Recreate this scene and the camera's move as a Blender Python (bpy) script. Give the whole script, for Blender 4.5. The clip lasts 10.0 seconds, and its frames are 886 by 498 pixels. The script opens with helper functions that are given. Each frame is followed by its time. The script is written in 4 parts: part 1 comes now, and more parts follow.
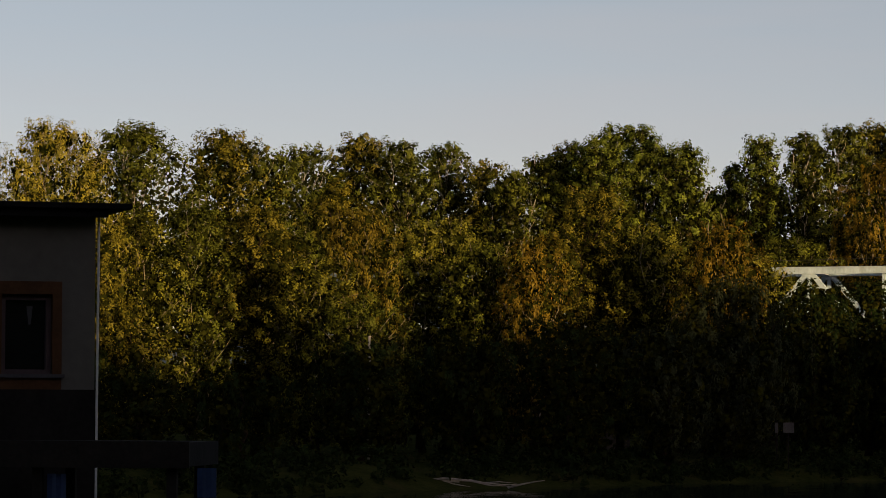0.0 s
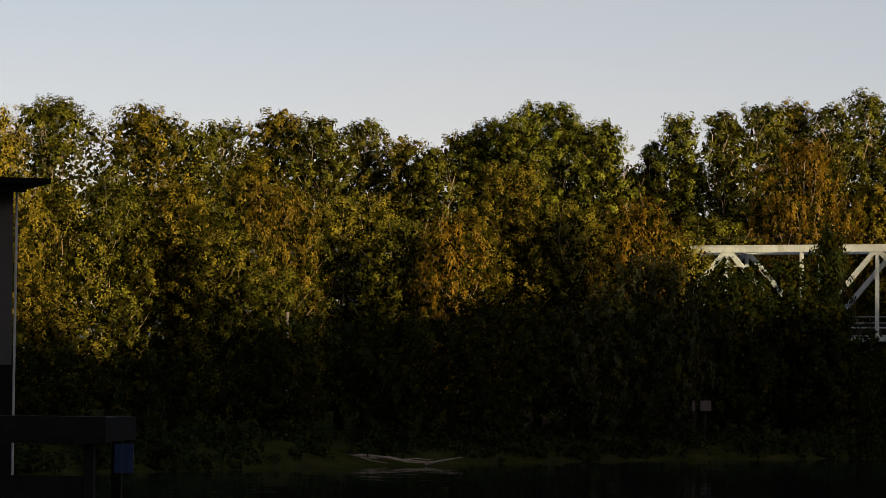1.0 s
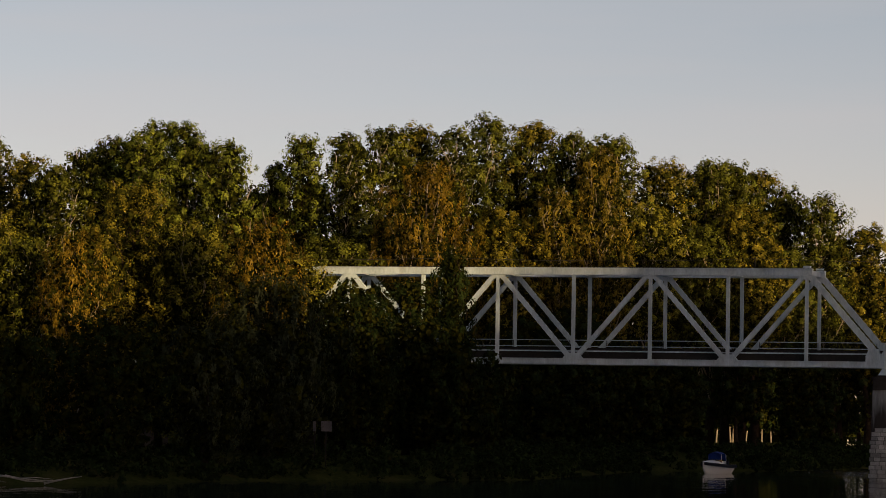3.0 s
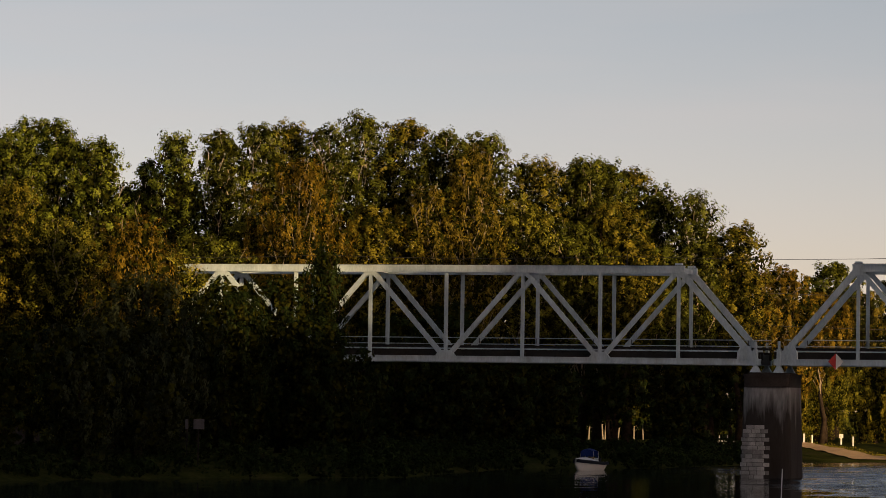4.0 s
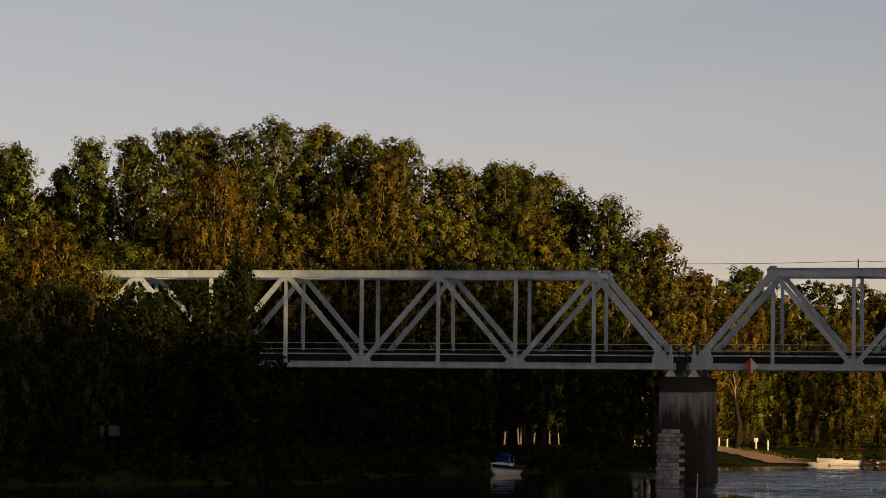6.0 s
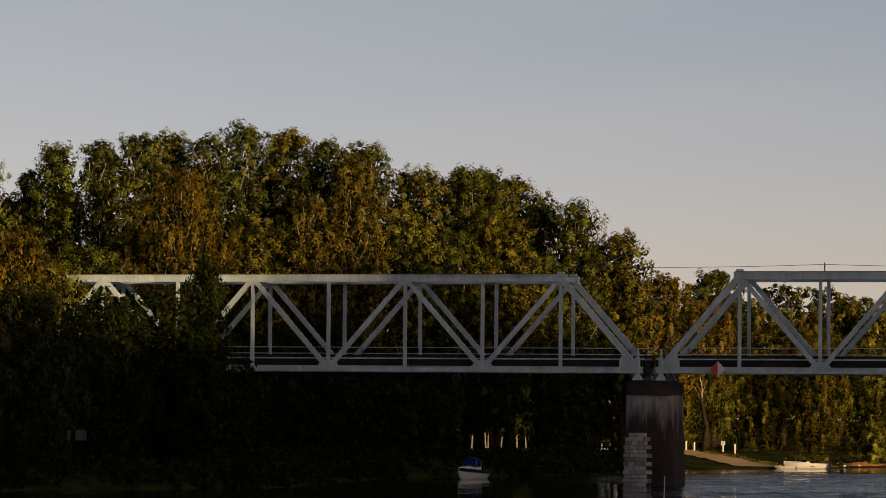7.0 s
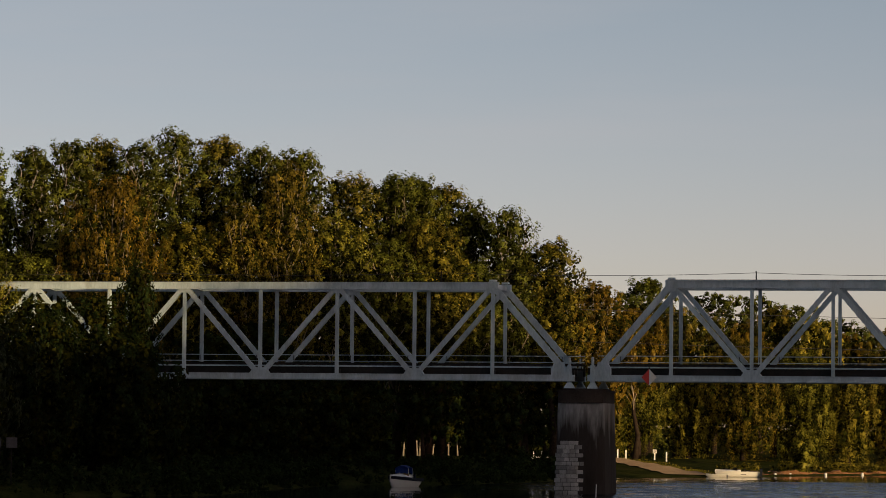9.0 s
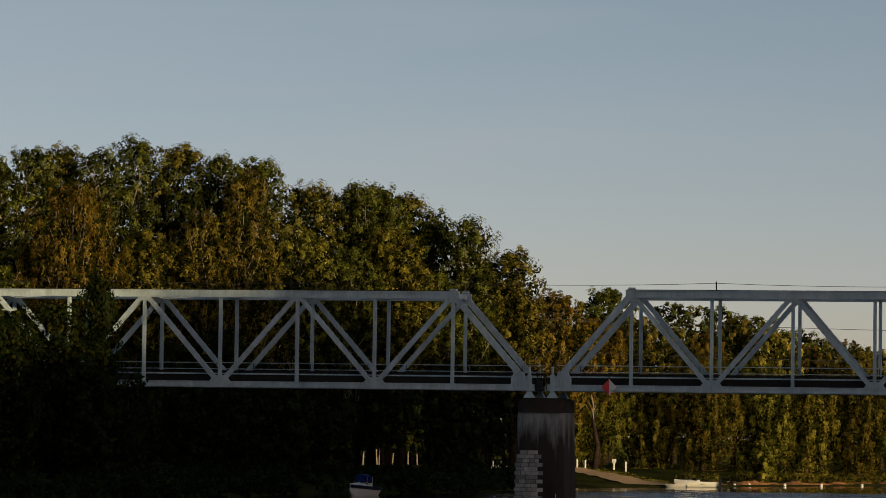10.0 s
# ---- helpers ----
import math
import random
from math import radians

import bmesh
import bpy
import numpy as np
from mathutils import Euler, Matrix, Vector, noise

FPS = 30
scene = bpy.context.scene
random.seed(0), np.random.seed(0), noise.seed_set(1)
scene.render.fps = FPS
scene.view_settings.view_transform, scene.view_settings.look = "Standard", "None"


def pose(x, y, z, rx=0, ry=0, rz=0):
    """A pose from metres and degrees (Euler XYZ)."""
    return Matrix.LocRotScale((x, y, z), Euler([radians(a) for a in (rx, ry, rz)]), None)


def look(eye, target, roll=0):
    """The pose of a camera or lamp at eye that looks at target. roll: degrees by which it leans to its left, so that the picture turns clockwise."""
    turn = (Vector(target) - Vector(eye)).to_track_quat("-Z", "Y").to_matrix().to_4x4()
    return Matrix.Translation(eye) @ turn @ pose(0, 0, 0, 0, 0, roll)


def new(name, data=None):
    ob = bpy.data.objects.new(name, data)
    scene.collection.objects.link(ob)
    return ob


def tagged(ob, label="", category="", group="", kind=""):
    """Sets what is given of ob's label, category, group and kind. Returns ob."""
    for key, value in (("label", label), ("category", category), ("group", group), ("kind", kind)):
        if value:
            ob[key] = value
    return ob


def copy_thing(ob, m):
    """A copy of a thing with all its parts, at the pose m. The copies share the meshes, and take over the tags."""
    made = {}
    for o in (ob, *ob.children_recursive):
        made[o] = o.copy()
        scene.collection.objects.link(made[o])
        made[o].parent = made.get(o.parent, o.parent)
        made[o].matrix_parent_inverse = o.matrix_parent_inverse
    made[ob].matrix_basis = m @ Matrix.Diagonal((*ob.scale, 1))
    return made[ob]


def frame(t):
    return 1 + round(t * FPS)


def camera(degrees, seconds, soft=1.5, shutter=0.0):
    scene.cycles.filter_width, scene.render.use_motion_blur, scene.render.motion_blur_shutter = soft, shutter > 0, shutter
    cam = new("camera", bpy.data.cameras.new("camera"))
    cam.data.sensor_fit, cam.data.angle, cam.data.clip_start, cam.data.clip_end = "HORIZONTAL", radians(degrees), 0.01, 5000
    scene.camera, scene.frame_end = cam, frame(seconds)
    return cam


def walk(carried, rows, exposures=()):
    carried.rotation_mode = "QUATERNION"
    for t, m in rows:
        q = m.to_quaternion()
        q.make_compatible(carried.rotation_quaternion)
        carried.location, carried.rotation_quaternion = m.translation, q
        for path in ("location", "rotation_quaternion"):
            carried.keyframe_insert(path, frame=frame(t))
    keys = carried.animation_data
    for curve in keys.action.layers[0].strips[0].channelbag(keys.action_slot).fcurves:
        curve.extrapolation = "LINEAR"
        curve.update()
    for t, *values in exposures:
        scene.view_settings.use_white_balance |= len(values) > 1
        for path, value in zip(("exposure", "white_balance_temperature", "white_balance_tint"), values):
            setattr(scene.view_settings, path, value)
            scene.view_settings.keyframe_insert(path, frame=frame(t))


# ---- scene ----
cam = camera(14.0, 10.0, soft=0.5)
EYE = 6.0
# seconds, heading, pitch, lean in degrees: the camera stands still and turns
ROWS = [
    (0.0, 6.500, 2.440, -0.214),
    (0.5, 6.120, 2.096, -0.310),
    (1.0, 5.206, 2.078, -0.474),
    (1.5, 3.786, 2.228, -0.654),
    (2.0, 2.240, 2.373, -0.777),
    (2.5, 0.692, 2.460, -0.894),
    (3.0, -0.779, 2.470, -0.910),
    (4.5, -3.335, 2.460, -0.755),
    (5.0, -3.624, 2.490, -0.695),
    (5.5, -3.885, 2.524, -0.641),
    (7.0, -4.674, 2.629, -0.480),
    (7.5, -4.940, 2.652, -0.406),
    (8.0, -5.204, 2.682, -0.421),
    (8.5, -5.475, 2.717, -0.486),
    (9.0, -5.751, 2.762, -0.563),
    (9.5, -6.064, 2.823, -0.706),
    (10.0, -6.376, 2.912, -0.814),
]
EXPOSURES = [
    (0.0, 0.14, 6550, 10), (0.5, 0.36, 6600, 10), (1.0, 0.45, 6700, 11), (1.5, 0.44, 6750, 11), (2.5, 0.25, 6750, 12), (4.0, 0.37, 7050, 13),
    (5.5, 0.2, 7050, 14), (7.5, 0.07, 6700, 12), (8.5, 0.07, 6600, 10), (9.0, 0.07, 6450, 9), (10.0, -0.1, 6050, 2),
]
walk(cam, [(t, pose(0, 0, EYE, 90 + pitch, 0, heading) @ pose(0, 0, 0, 0, 0, -lean)) for t, heading, pitch, lean in ROWS], EXPOSURES)

# ---- sky and sun ----
SUN_AZ, SUN_EL = 140.0, 4.5
world = bpy.data.worlds.new("evening_sky")
scene.world = world
world.use_nodes = True
wt = world.node_tree
sky = wt.nodes.new("ShaderNodeTexSky")
sky.sky_type, sky.sun_disc = "NISHITA", False
sky.sun_elevation, sky.sun_rotation = radians(SUN_EL), radians(SUN_AZ)
sky.air_density, sky.dust_density, sky.ozone_density = 0.42, 0.6, 0.5
tint = wt.nodes.new("ShaderNodeMix")
tint.data_type, tint.blend_type = "RGBA", "MULTIPLY"
tint.inputs[0].default_value = 1.0
back = wt.nodes["Background"]
wt.links.new(sky.outputs[0], tint.inputs[6])
# thin high cloud
where = wt.nodes.new("ShaderNodeTexCoord")
flat = wt.nodes.new("ShaderNodeMapping")
flat.inputs["Scale"].default_value = (3, 3, 26)
wisps = wt.nodes.new("ShaderNodeTexNoise")
wisps.inputs["Scale"].default_value, wisps.inputs["Detail"].default_value = 1.6, 5.0
veil = wt.nodes.new("ShaderNodeMapRange")
veil.inputs[1].default_value, veil.inputs[2].default_value, veil.inputs[4].default_value = 0.52, 0.8, 0.3
cloud = wt.nodes.new("ShaderNodeMix")
cloud.data_type = "RGBA"
cloud.inputs[7].default_value = (3.9, 3.6, 3.6, 1)
wt.links.new(where.outputs["Generated"], flat.inputs["Vector"])
# dusk warmth low in the sky
height_of = wt.nodes.new("ShaderNodeSeparateXYZ")
wt.links.new(where.outputs["Generated"], height_of.inputs[0])
rise = wt.nodes.new("ShaderNodeMapRange")
rise.inputs[1].default_value, rise.inputs[2].default_value = 0.0, 0.13
wt.links.new(height_of.outputs[2], rise.inputs[0])
hue = wt.nodes.new("ShaderNodeMix")
hue.data_type = "RGBA"
hue.inputs[6].default_value, hue.inputs[7].default_value = (1.37, 0.945, 0.885, 1), (1.37, 1.055, 0.9, 1)
wt.links.new(rise.outputs[0], hue.inputs[0])
wt.links.new(hue.outputs[2], tint.inputs[7])
wt.links.new(flat.outputs[0], wisps.inputs["Vector"])
wt.links.new(wisps.outputs[0], veil.inputs[0])
wt.links.new(veil.outputs[0], cloud.inputs[0])
wt.links.new(tint.outputs[2], cloud.inputs[6])
wt.links.new(cloud.outputs[2], back.inputs[0])
back.inputs[1].default_value = 0.124
sun = new("sun", bpy.data.lights.new("sun", "SUN"))
sun.data.energy, sun.data.angle, sun.data.color = 5.0, radians(0.6), (1.0, 0.69, 0.34)
sa, se = radians(SUN_AZ), radians(SUN_EL)
SUNWARD = Vector((math.sin(sa) * math.cos(se), math.cos(sa) * math.cos(se), math.sin(se)))
sun.matrix_world = look(SUNWARD * 300, (0, 0, 0))


# ---- materials ----
def node(tree, kind, **values):
    made = tree.nodes.new(kind)
    for key, value in values.items():
        made.inputs[key.replace("_", " ")].default_value = value
    return made


def surface(name, low, high, rough=0.7, metal=0.0, scale=1.0, detail=6.0, bump=0.2, fine=8.0, stain=None, stain_amount=0.5, streak=1.0):
    """Two-scale procedural surface: broad patches, fine grain, optional stains, relief."""
    m = bpy.data.materials.new(name)
    m.use_nodes = True
    t = m.node_tree
    shader = t.nodes["Principled BSDF"]
    shader.inputs["Roughness"].default_value, shader.inputs["Metallic"].default_value = rough, metal
    shader.inputs["Specular IOR Level"].default_value = 0.0 if rough > 0.9 else 0.12 if rough > 0.6 else 0.4
    coord = t.nodes.new("ShaderNodeTexCoord")
    place = t.nodes.new("ShaderNodeMapping")
    place.inputs["Scale"].default_value = (1, 1, 1 / streak)
    geo = t.nodes.new("ShaderNodeNewGeometry")
    t.links.new(geo.outputs["Position"], place.inputs["Vector"])
    broad = node(t, "ShaderNodeTexNoise", Scale=scale, Detail=detail, Roughness=0.6)
    grain = node(t, "ShaderNodeTexNoise", Scale=scale * fine, Detail=4.0, Roughness=0.6)
    for n in (broad, grain):
        t.links.new(place.outputs[0], n.inputs["Vector"])
    add = t.nodes.new("ShaderNodeMath")
    add.operation = "MULTIPLY_ADD"
    t.links.new(grain.outputs[0], add.inputs[0])
    add.inputs[1].default_value = 0.5
    t.links.new(broad.outputs[0], add.inputs[2])
    ramp = t.nodes.new("ShaderNodeValToRGB")
    ramp.color_ramp.elements[0].position, ramp.color_ramp.elements[1].position = 0.5, 1.0
    ramp.color_ramp.elements[0].color, ramp.color_ramp.elements[1].color = (*low, 1), (*high, 1)
    t.links.new(add.outputs[0], ramp.inputs[0])
    out = ramp.outputs[0]
    if stain:
        spots = node(t, "ShaderNodeTexNoise", Scale=scale * 0.6, Detail=8.0, Roughness=0.65)
        t.links.new(place.outputs[0], spots.inputs["Vector"])
        limit = t.nodes.new("ShaderNodeMapRange")
        limit.inputs[1].default_value, limit.inputs[2].default_value, limit.inputs[4].default_value = 0.52, 0.68, stain_amount
        t.links.new(spots.outputs[0], limit.inputs[0])
        mix = t.nodes.new("ShaderNodeMix")
        mix.data_type = "RGBA"
        t.links.new(limit.outputs[0], mix.inputs[0])
        t.links.new(out, mix.inputs[6])
        mix.inputs[7].default_value = (*stain, 1)
        out = mix.outputs[2]
    t.links.new(out, shader.inputs["Base Color"])
    if bump:
        relief = node(t, "ShaderNodeBump", Strength=bump, Distance=0.05)
        t.links.new(add.outputs[0], relief.inputs["Height"])
        t.links.new(relief.outputs[0], shader.inputs["Normal"])
    return m


def foliage(name, dark, light, thin=0.35, sheen=0.014):
    """Leaves: colour varies leaf by leaf and branch by branch; light comes through."""
    m = bpy.data.materials.new(name)
    m.use_nodes = True
    t = m.node_tree
    t.nodes.remove(t.nodes["Principled BSDF"])
    geo = t.nodes.new("ShaderNodeNewGeometry")
    broad = node(t, "ShaderNodeTexNoise", Scale=0.75, Detail=2.0)
    t.links.new(geo.outputs["Position"], broad.inputs["Vector"])
    # most leaves are dull, a few are fresh and pale
    few = t.nodes.new("ShaderNodeMath")
    few.operation = "POWER"
    t.links.new(geo.outputs["Random Per Island"], few.inputs[0])
    few.inputs[1].default_value = 1.4
    branch = t.nodes.new("ShaderNodeMapRange")
    branch.inputs[1].default_value, branch.inputs[2].default_value = 0.3, 0.7
    branch.inputs[3].default_value, branch.inputs[4].default_value = -0.25, 0.65
    t.links.new(broad.outputs[0], branch.inputs[0])
    add = t.nodes.new("ShaderNodeMath")
    add.operation = "MULTIPLY_ADD"
    t.links.new(few.outputs[0], add.inputs[0])
    add.inputs[1].default_value = 0.55
    t.links.new(branch.outputs[0], add.inputs[2])
    ramp = t.nodes.new("ShaderNodeValToRGB")
    ramp.color_ramp.elements[0].position, ramp.color_ramp.elements[1].position = 0.0, 1.0
    ramp.color_ramp.elements[0].color, ramp.color_ramp.elements[1].color = (*dark, 1), (*[1.8 * c for c in light], 1)
    t.links.new(add.outputs[0], ramp.inputs[0])
    diffuse = t.nodes.new("ShaderNodeBsdfDiffuse")
    through_leaf = t.nodes.new("ShaderNodeBsdfTranslucent")
    gloss = node(t, "ShaderNodeBsdfGlossy", Roughness=0.4)
    gloss.inputs["Color"].default_value = (0.85, 0.8, 0.5, 1)
    for n in (diffuse, through_leaf):
        t.links.new(ramp.outputs[0], n.inputs["Color"])
    mix1 = node(t, "ShaderNodeMixShader", Fac=thin)
    t.links.new(diffuse.outputs[0], mix1.inputs[1])
    t.links.new(through_leaf.outputs[0], mix1.inputs[2])
    mix2 = node(t, "ShaderNodeMixShader", Fac=sheen)
    t.links.new(mix1.outputs[0], mix2.inputs[1])
    t.links.new(gloss.outputs[0], mix2.inputs[2])
    t.links.new(mix2.outputs[0], t.nodes["Material Output"].inputs[0])
    return m


steel = surface("painted_steel", (0.3, 0.38, 0.43), (0.5, 0.61, 0.67), 0.62, 0.0, 0.9, stain=(0.2, 0.185, 0.17), stain_amount=0.4, bump=0.1, streak=3.0)
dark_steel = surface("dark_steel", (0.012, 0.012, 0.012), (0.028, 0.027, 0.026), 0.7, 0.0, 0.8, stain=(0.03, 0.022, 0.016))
timber_dark = surface("tarred_timber", (0.012, 0.011, 0.01), (0.03, 0.026, 0.022), 0.85, 0.0, 1.5)
concrete = surface("weathered_concrete", (0.14, 0.14, 0.14), (0.35, 0.352, 0.35), 0.9, 0.0, 0.6, stain=(0.07, 0.055, 0.045), stain_amount=0.85, streak=5.0)
cap_concrete = surface("dark_concrete", (0.025, 0.02, 0.018), (0.06, 0.05, 0.044), 0.9, 0.0, 1.0)
stone = surface("pale_stone", (0.28, 0.27, 0.25), (0.55, 0.53, 0.5), 0.85, 0.0, 1.1, bump=0.4)
mortar = surface("mortar", (0.06, 0.055, 0.05), (0.11, 0.1, 0.09), 0.95, 0.0, 2.0)
pale_bark = surface("pale_bark", (0.2, 0.16, 0.11), (0.42, 0.35, 0.26), 0.9, 0.0, 1.5, bump=0.5)
birch_bark = surface("white_birch_bark", (0.17, 0.15, 0.12), (0.36, 0.32, 0.27), 0.85, 0.0, 1.5, bump=0.4)
# grey-brown bark, lowered to paint in the shade on trunks under the bridge
bark = surface("shade_darkened_bark", (0.014, 0.01, 0.008), (0.045, 0.034, 0.026), 0.95, 0.0, 2.0, bump=0.6)
driftwood_mat = surface("bleached_wood", (0.2, 0.18, 0.16), (0.4, 0.37, 0.33), 0.85, 0.0, 2.0)
root_mat = surface("earthy_root", (0.09, 0.06, 0.04), (0.2, 0.14, 0.09), 0.9, 0.0, 2.0)
plaster = surface("pale_plaster", (0.115, 0.113, 0.102), (0.155, 0.152, 0.138), 0.9, 0.0, 0.7, bump=0.1, stain=(0.16, 0.15, 0.13), stain_amount=0.4)
plinth_mat = surface("dark_plinth", (0.012, 0.011, 0.01), (0.026, 0.024, 0.022), 0.9, 0.0, 1.5)
roof_mat = surface("dark_roof_felt", (0.006, 0.006, 0.006), (0.014, 0.0135, 0.0135), 0.9, 0.0, 1.5)
wood_trim = surface("brown_window_surround", (0.07, 0.034, 0.015), (0.11, 0.053, 0.024), 0.7, 0.0, 2.0)
frame_dark = surface("dark_window_frame", (0.05, 0.035, 0.04), (0.09, 0.06, 0.07), 0.5, 0.0, 2.0)
white_paint = surface("white_paint", (0.62, 0.62, 0.6), (0.8, 0.8, 0.78), 0.5, 0.0, 1.5, bump=0.05)
grey_paint = surface("weathered_grey_paint", (0.06, 0.06, 0.068), (0.1, 0.1, 0.11), 0.8, 0.0, 2.0)
red_paint = surface("red_paint", (0.5, 0.03, 0.025), (0.62, 0.06, 0.045), 0.5, 0.0, 2.0, bump=0.05)
blue_cloth = surface("blue_canvas", (0.01, 0.03, 0.16), (0.018, 0.055, 0.24), 0.7, 0.0, 2.0)
blue_sheet = surface("blue_sheet", (0.008, 0.03, 0.1), (0.015, 0.05, 0.15), 0.6, 0.0, 2.0)
hull_dark = surface("navy_hull_stripe", (0.006, 0.008, 0.014), (0.012, 0.015, 0.026), 0.7, 0.0, 2.0, bump=0.0)
gel = surface("white_gelcoat", (0.82, 0.82, 0.8), (0.88, 0.88, 0.86), 0.25, 0.0, 1.0, bump=0.0)
sand = surface("sandy_path", (0.42, 0.29, 0.17), (0.58, 0.42, 0.26), 0.95, 0.0, 0.8)
earth = surface("bare_bank_earth", (0.07, 0.036, 0.018), (0.27, 0.14, 0.07), 0.95, 0.0, 0.5, bump=0.6)
wire_mat = surface("wire", (0.03, 0.03, 0.03), (0.06, 0.06, 0.06), 0.5, 0.6, 2.0, bump=0.0)

leaf_poplar = foliage("poplar_leaves", (0.012, 0.018, 0.002), (0.11, 0.122, 0.015))
leaf_deep = foliage("deep_green_leaves", (0.011, 0.018, 0.002), (0.14, 0.168, 0.02))
leaf_olive = foliage("olive_leaves", (0.018, 0.019, 0.002), (0.175, 0.15, 0.017))
leaf_willow = foliage("willow_leaves", (0.035, 0.03, 0.004), (0.175, 0.135, 0.016))
leaf_rust = foliage("rusty_leaves", (0.036, 0.026, 0.003), (0.175, 0.118, 0.012))
leaf_bright = foliage("yellow_green_leaves", (0.02, 0.026, 0.003), (0.21, 0.2, 0.024))
leaf_golden = foliage("golden_green_leaves", (0.1, 0.094, 0.01), (0.3, 0.255, 0.032))
# leaf colour lowered to paint in the shade on bank and understorey
leaf_shade = foliage("shade_darkened_leaves", (0.004, 0.0075, 0.002), (0.0155, 0.025, 0.0065), 0.2, 0.006)
# near-black leaves that paint the deep shade between the outer clumps
leaf_core = foliage("inner_shade_leaves", (0.006, 0.008, 0.0015), (0.02, 0.021, 0.0035), 0.0, 0.0)
# grey-green leaves, also lowered for the bushes in shade
leaf_grey = foliage("grey_green_leaves", (0.01, 0.014, 0.007), (0.034, 0.041, 0.02), 0.2, 0.006)

ground_mat = surface("grassy_ground", (0.016, 0.022, 0.006), (0.05, 0.056, 0.016), 0.95, 0.0, 0.35, stain=(0.06, 0.046, 0.024), stain_amount=0.5, bump=0.5)


def water_surface():
    m = bpy.data.materials.new("river_water")
    m.use_nodes = True
    t = m.node_tree
    s = t.nodes["Principled BSDF"]
    s.inputs["Base Color"].default_value = (0.01, 0.017, 0.022, 1)
    s.inputs["Roughness"].default_value, s.inputs["IOR"].default_value = 0.02, 1.333
    geo = t.nodes.new("ShaderNodeNewGeometry")
    place = t.nodes.new("ShaderNodeMapping")
    place.inputs["Scale"].default_value = (0.3, 1.0, 1.0)
    t.links.new(geo.outputs["Position"], place.inputs["Vector"])
    small = node(t, "ShaderNodeTexNoise", Scale=1.2, Detail=4.0, Roughness=0.55)
    calm = node(t, "ShaderNodeTexNoise", Scale=0.1, Detail=6.0, Roughness=0.6)
    for n in (small, calm):
        t.links.new(place.outputs[0], n.inputs["Vector"])
    wind = t.nodes.new("ShaderNodeMapRange")
    wind.inputs[1].default_value, wind.inputs[2].default_value = 0.42, 0.6
    wind.inputs[3].default_value, wind.inputs[4].default_value = 0.05, 1.0
    # open reach is ruffled, the water under the wooded bank lies calm
    apart = t.nodes.new("ShaderNodeSeparateXYZ")
    t.links.new(geo.outputs["Position"], apart.inputs[0])
    reach = t.nodes.new("ShaderNodeMapRange")
    reach.inputs[1].default_value, reach.inputs[2].default_value = 33.0, 45.0
    reach.inputs[3].default_value, reach.inputs[4].default_value = -0.3, 0.1
    shore = t.nodes.new("ShaderNodeMapRange")
    shore.inputs[1].default_value, shore.inputs[2].default_value = 365.0, 405.0
    shore.inputs[3].default_value, shore.inputs[4].default_value = 0.03, -0.3
    t.links.new(apart.outputs[0], reach.inputs[0])
    t.links.new(apart.outputs[1], shore.inputs[0])
    both = t.nodes.new("ShaderNodeMath")
    both.operation = "ADD"
    t.links.new(reach.outputs[0], both.inputs[0])
    t.links.new(shore.outputs[0], both.inputs[1])
    total = t.nodes.new("ShaderNodeMath")
    total.operation = "ADD"
    t.links.new(both.outputs[0], total.inputs[0])
    t.links.new(calm.outputs[0], total.inputs[1])
    t.links.new(total.outputs[0], wind.inputs[0])
    # ripple slopes, steeper along the wind
    centred = t.nodes.new("ShaderNodeVectorMath")
    centred.operation = "SUBTRACT"
    t.links.new(small.outputs["Color"], centred.inputs[0])
    centred.inputs[1].default_value = (0.5, 0.6, 0.5)
    slope = t.nodes.new("ShaderNodeVectorMath")
    slope.operation = "MULTIPLY"
    t.links.new(centred.outputs[0], slope.inputs[0])
    slope.inputs[1].default_value = (0.3, 1.3, 0.0)
    blown = t.nodes.new("ShaderNodeVectorMath")
    blown.operation = "SCALE"
    t.links.new(slope.outputs[0], blown.inputs[0])
    t.links.new(wind.outputs[0], blown.inputs["Scale"])
    upright = t.nodes.new("ShaderNodeVectorMath")
    upright.operation = "ADD"
    t.links.new(blown.outputs[0], upright.inputs[0])
    upright.inputs[1].default_value = (0, 0, 1)
    unit = t.nodes.new("ShaderNodeVectorMath")
    unit.operation = "NORMALIZE"
    t.links.new(upright.outputs[0], unit.inputs[0])
    t.links.new(unit.outputs[0], s.inputs["Normal"])
    return m


water_mat = water_surface()


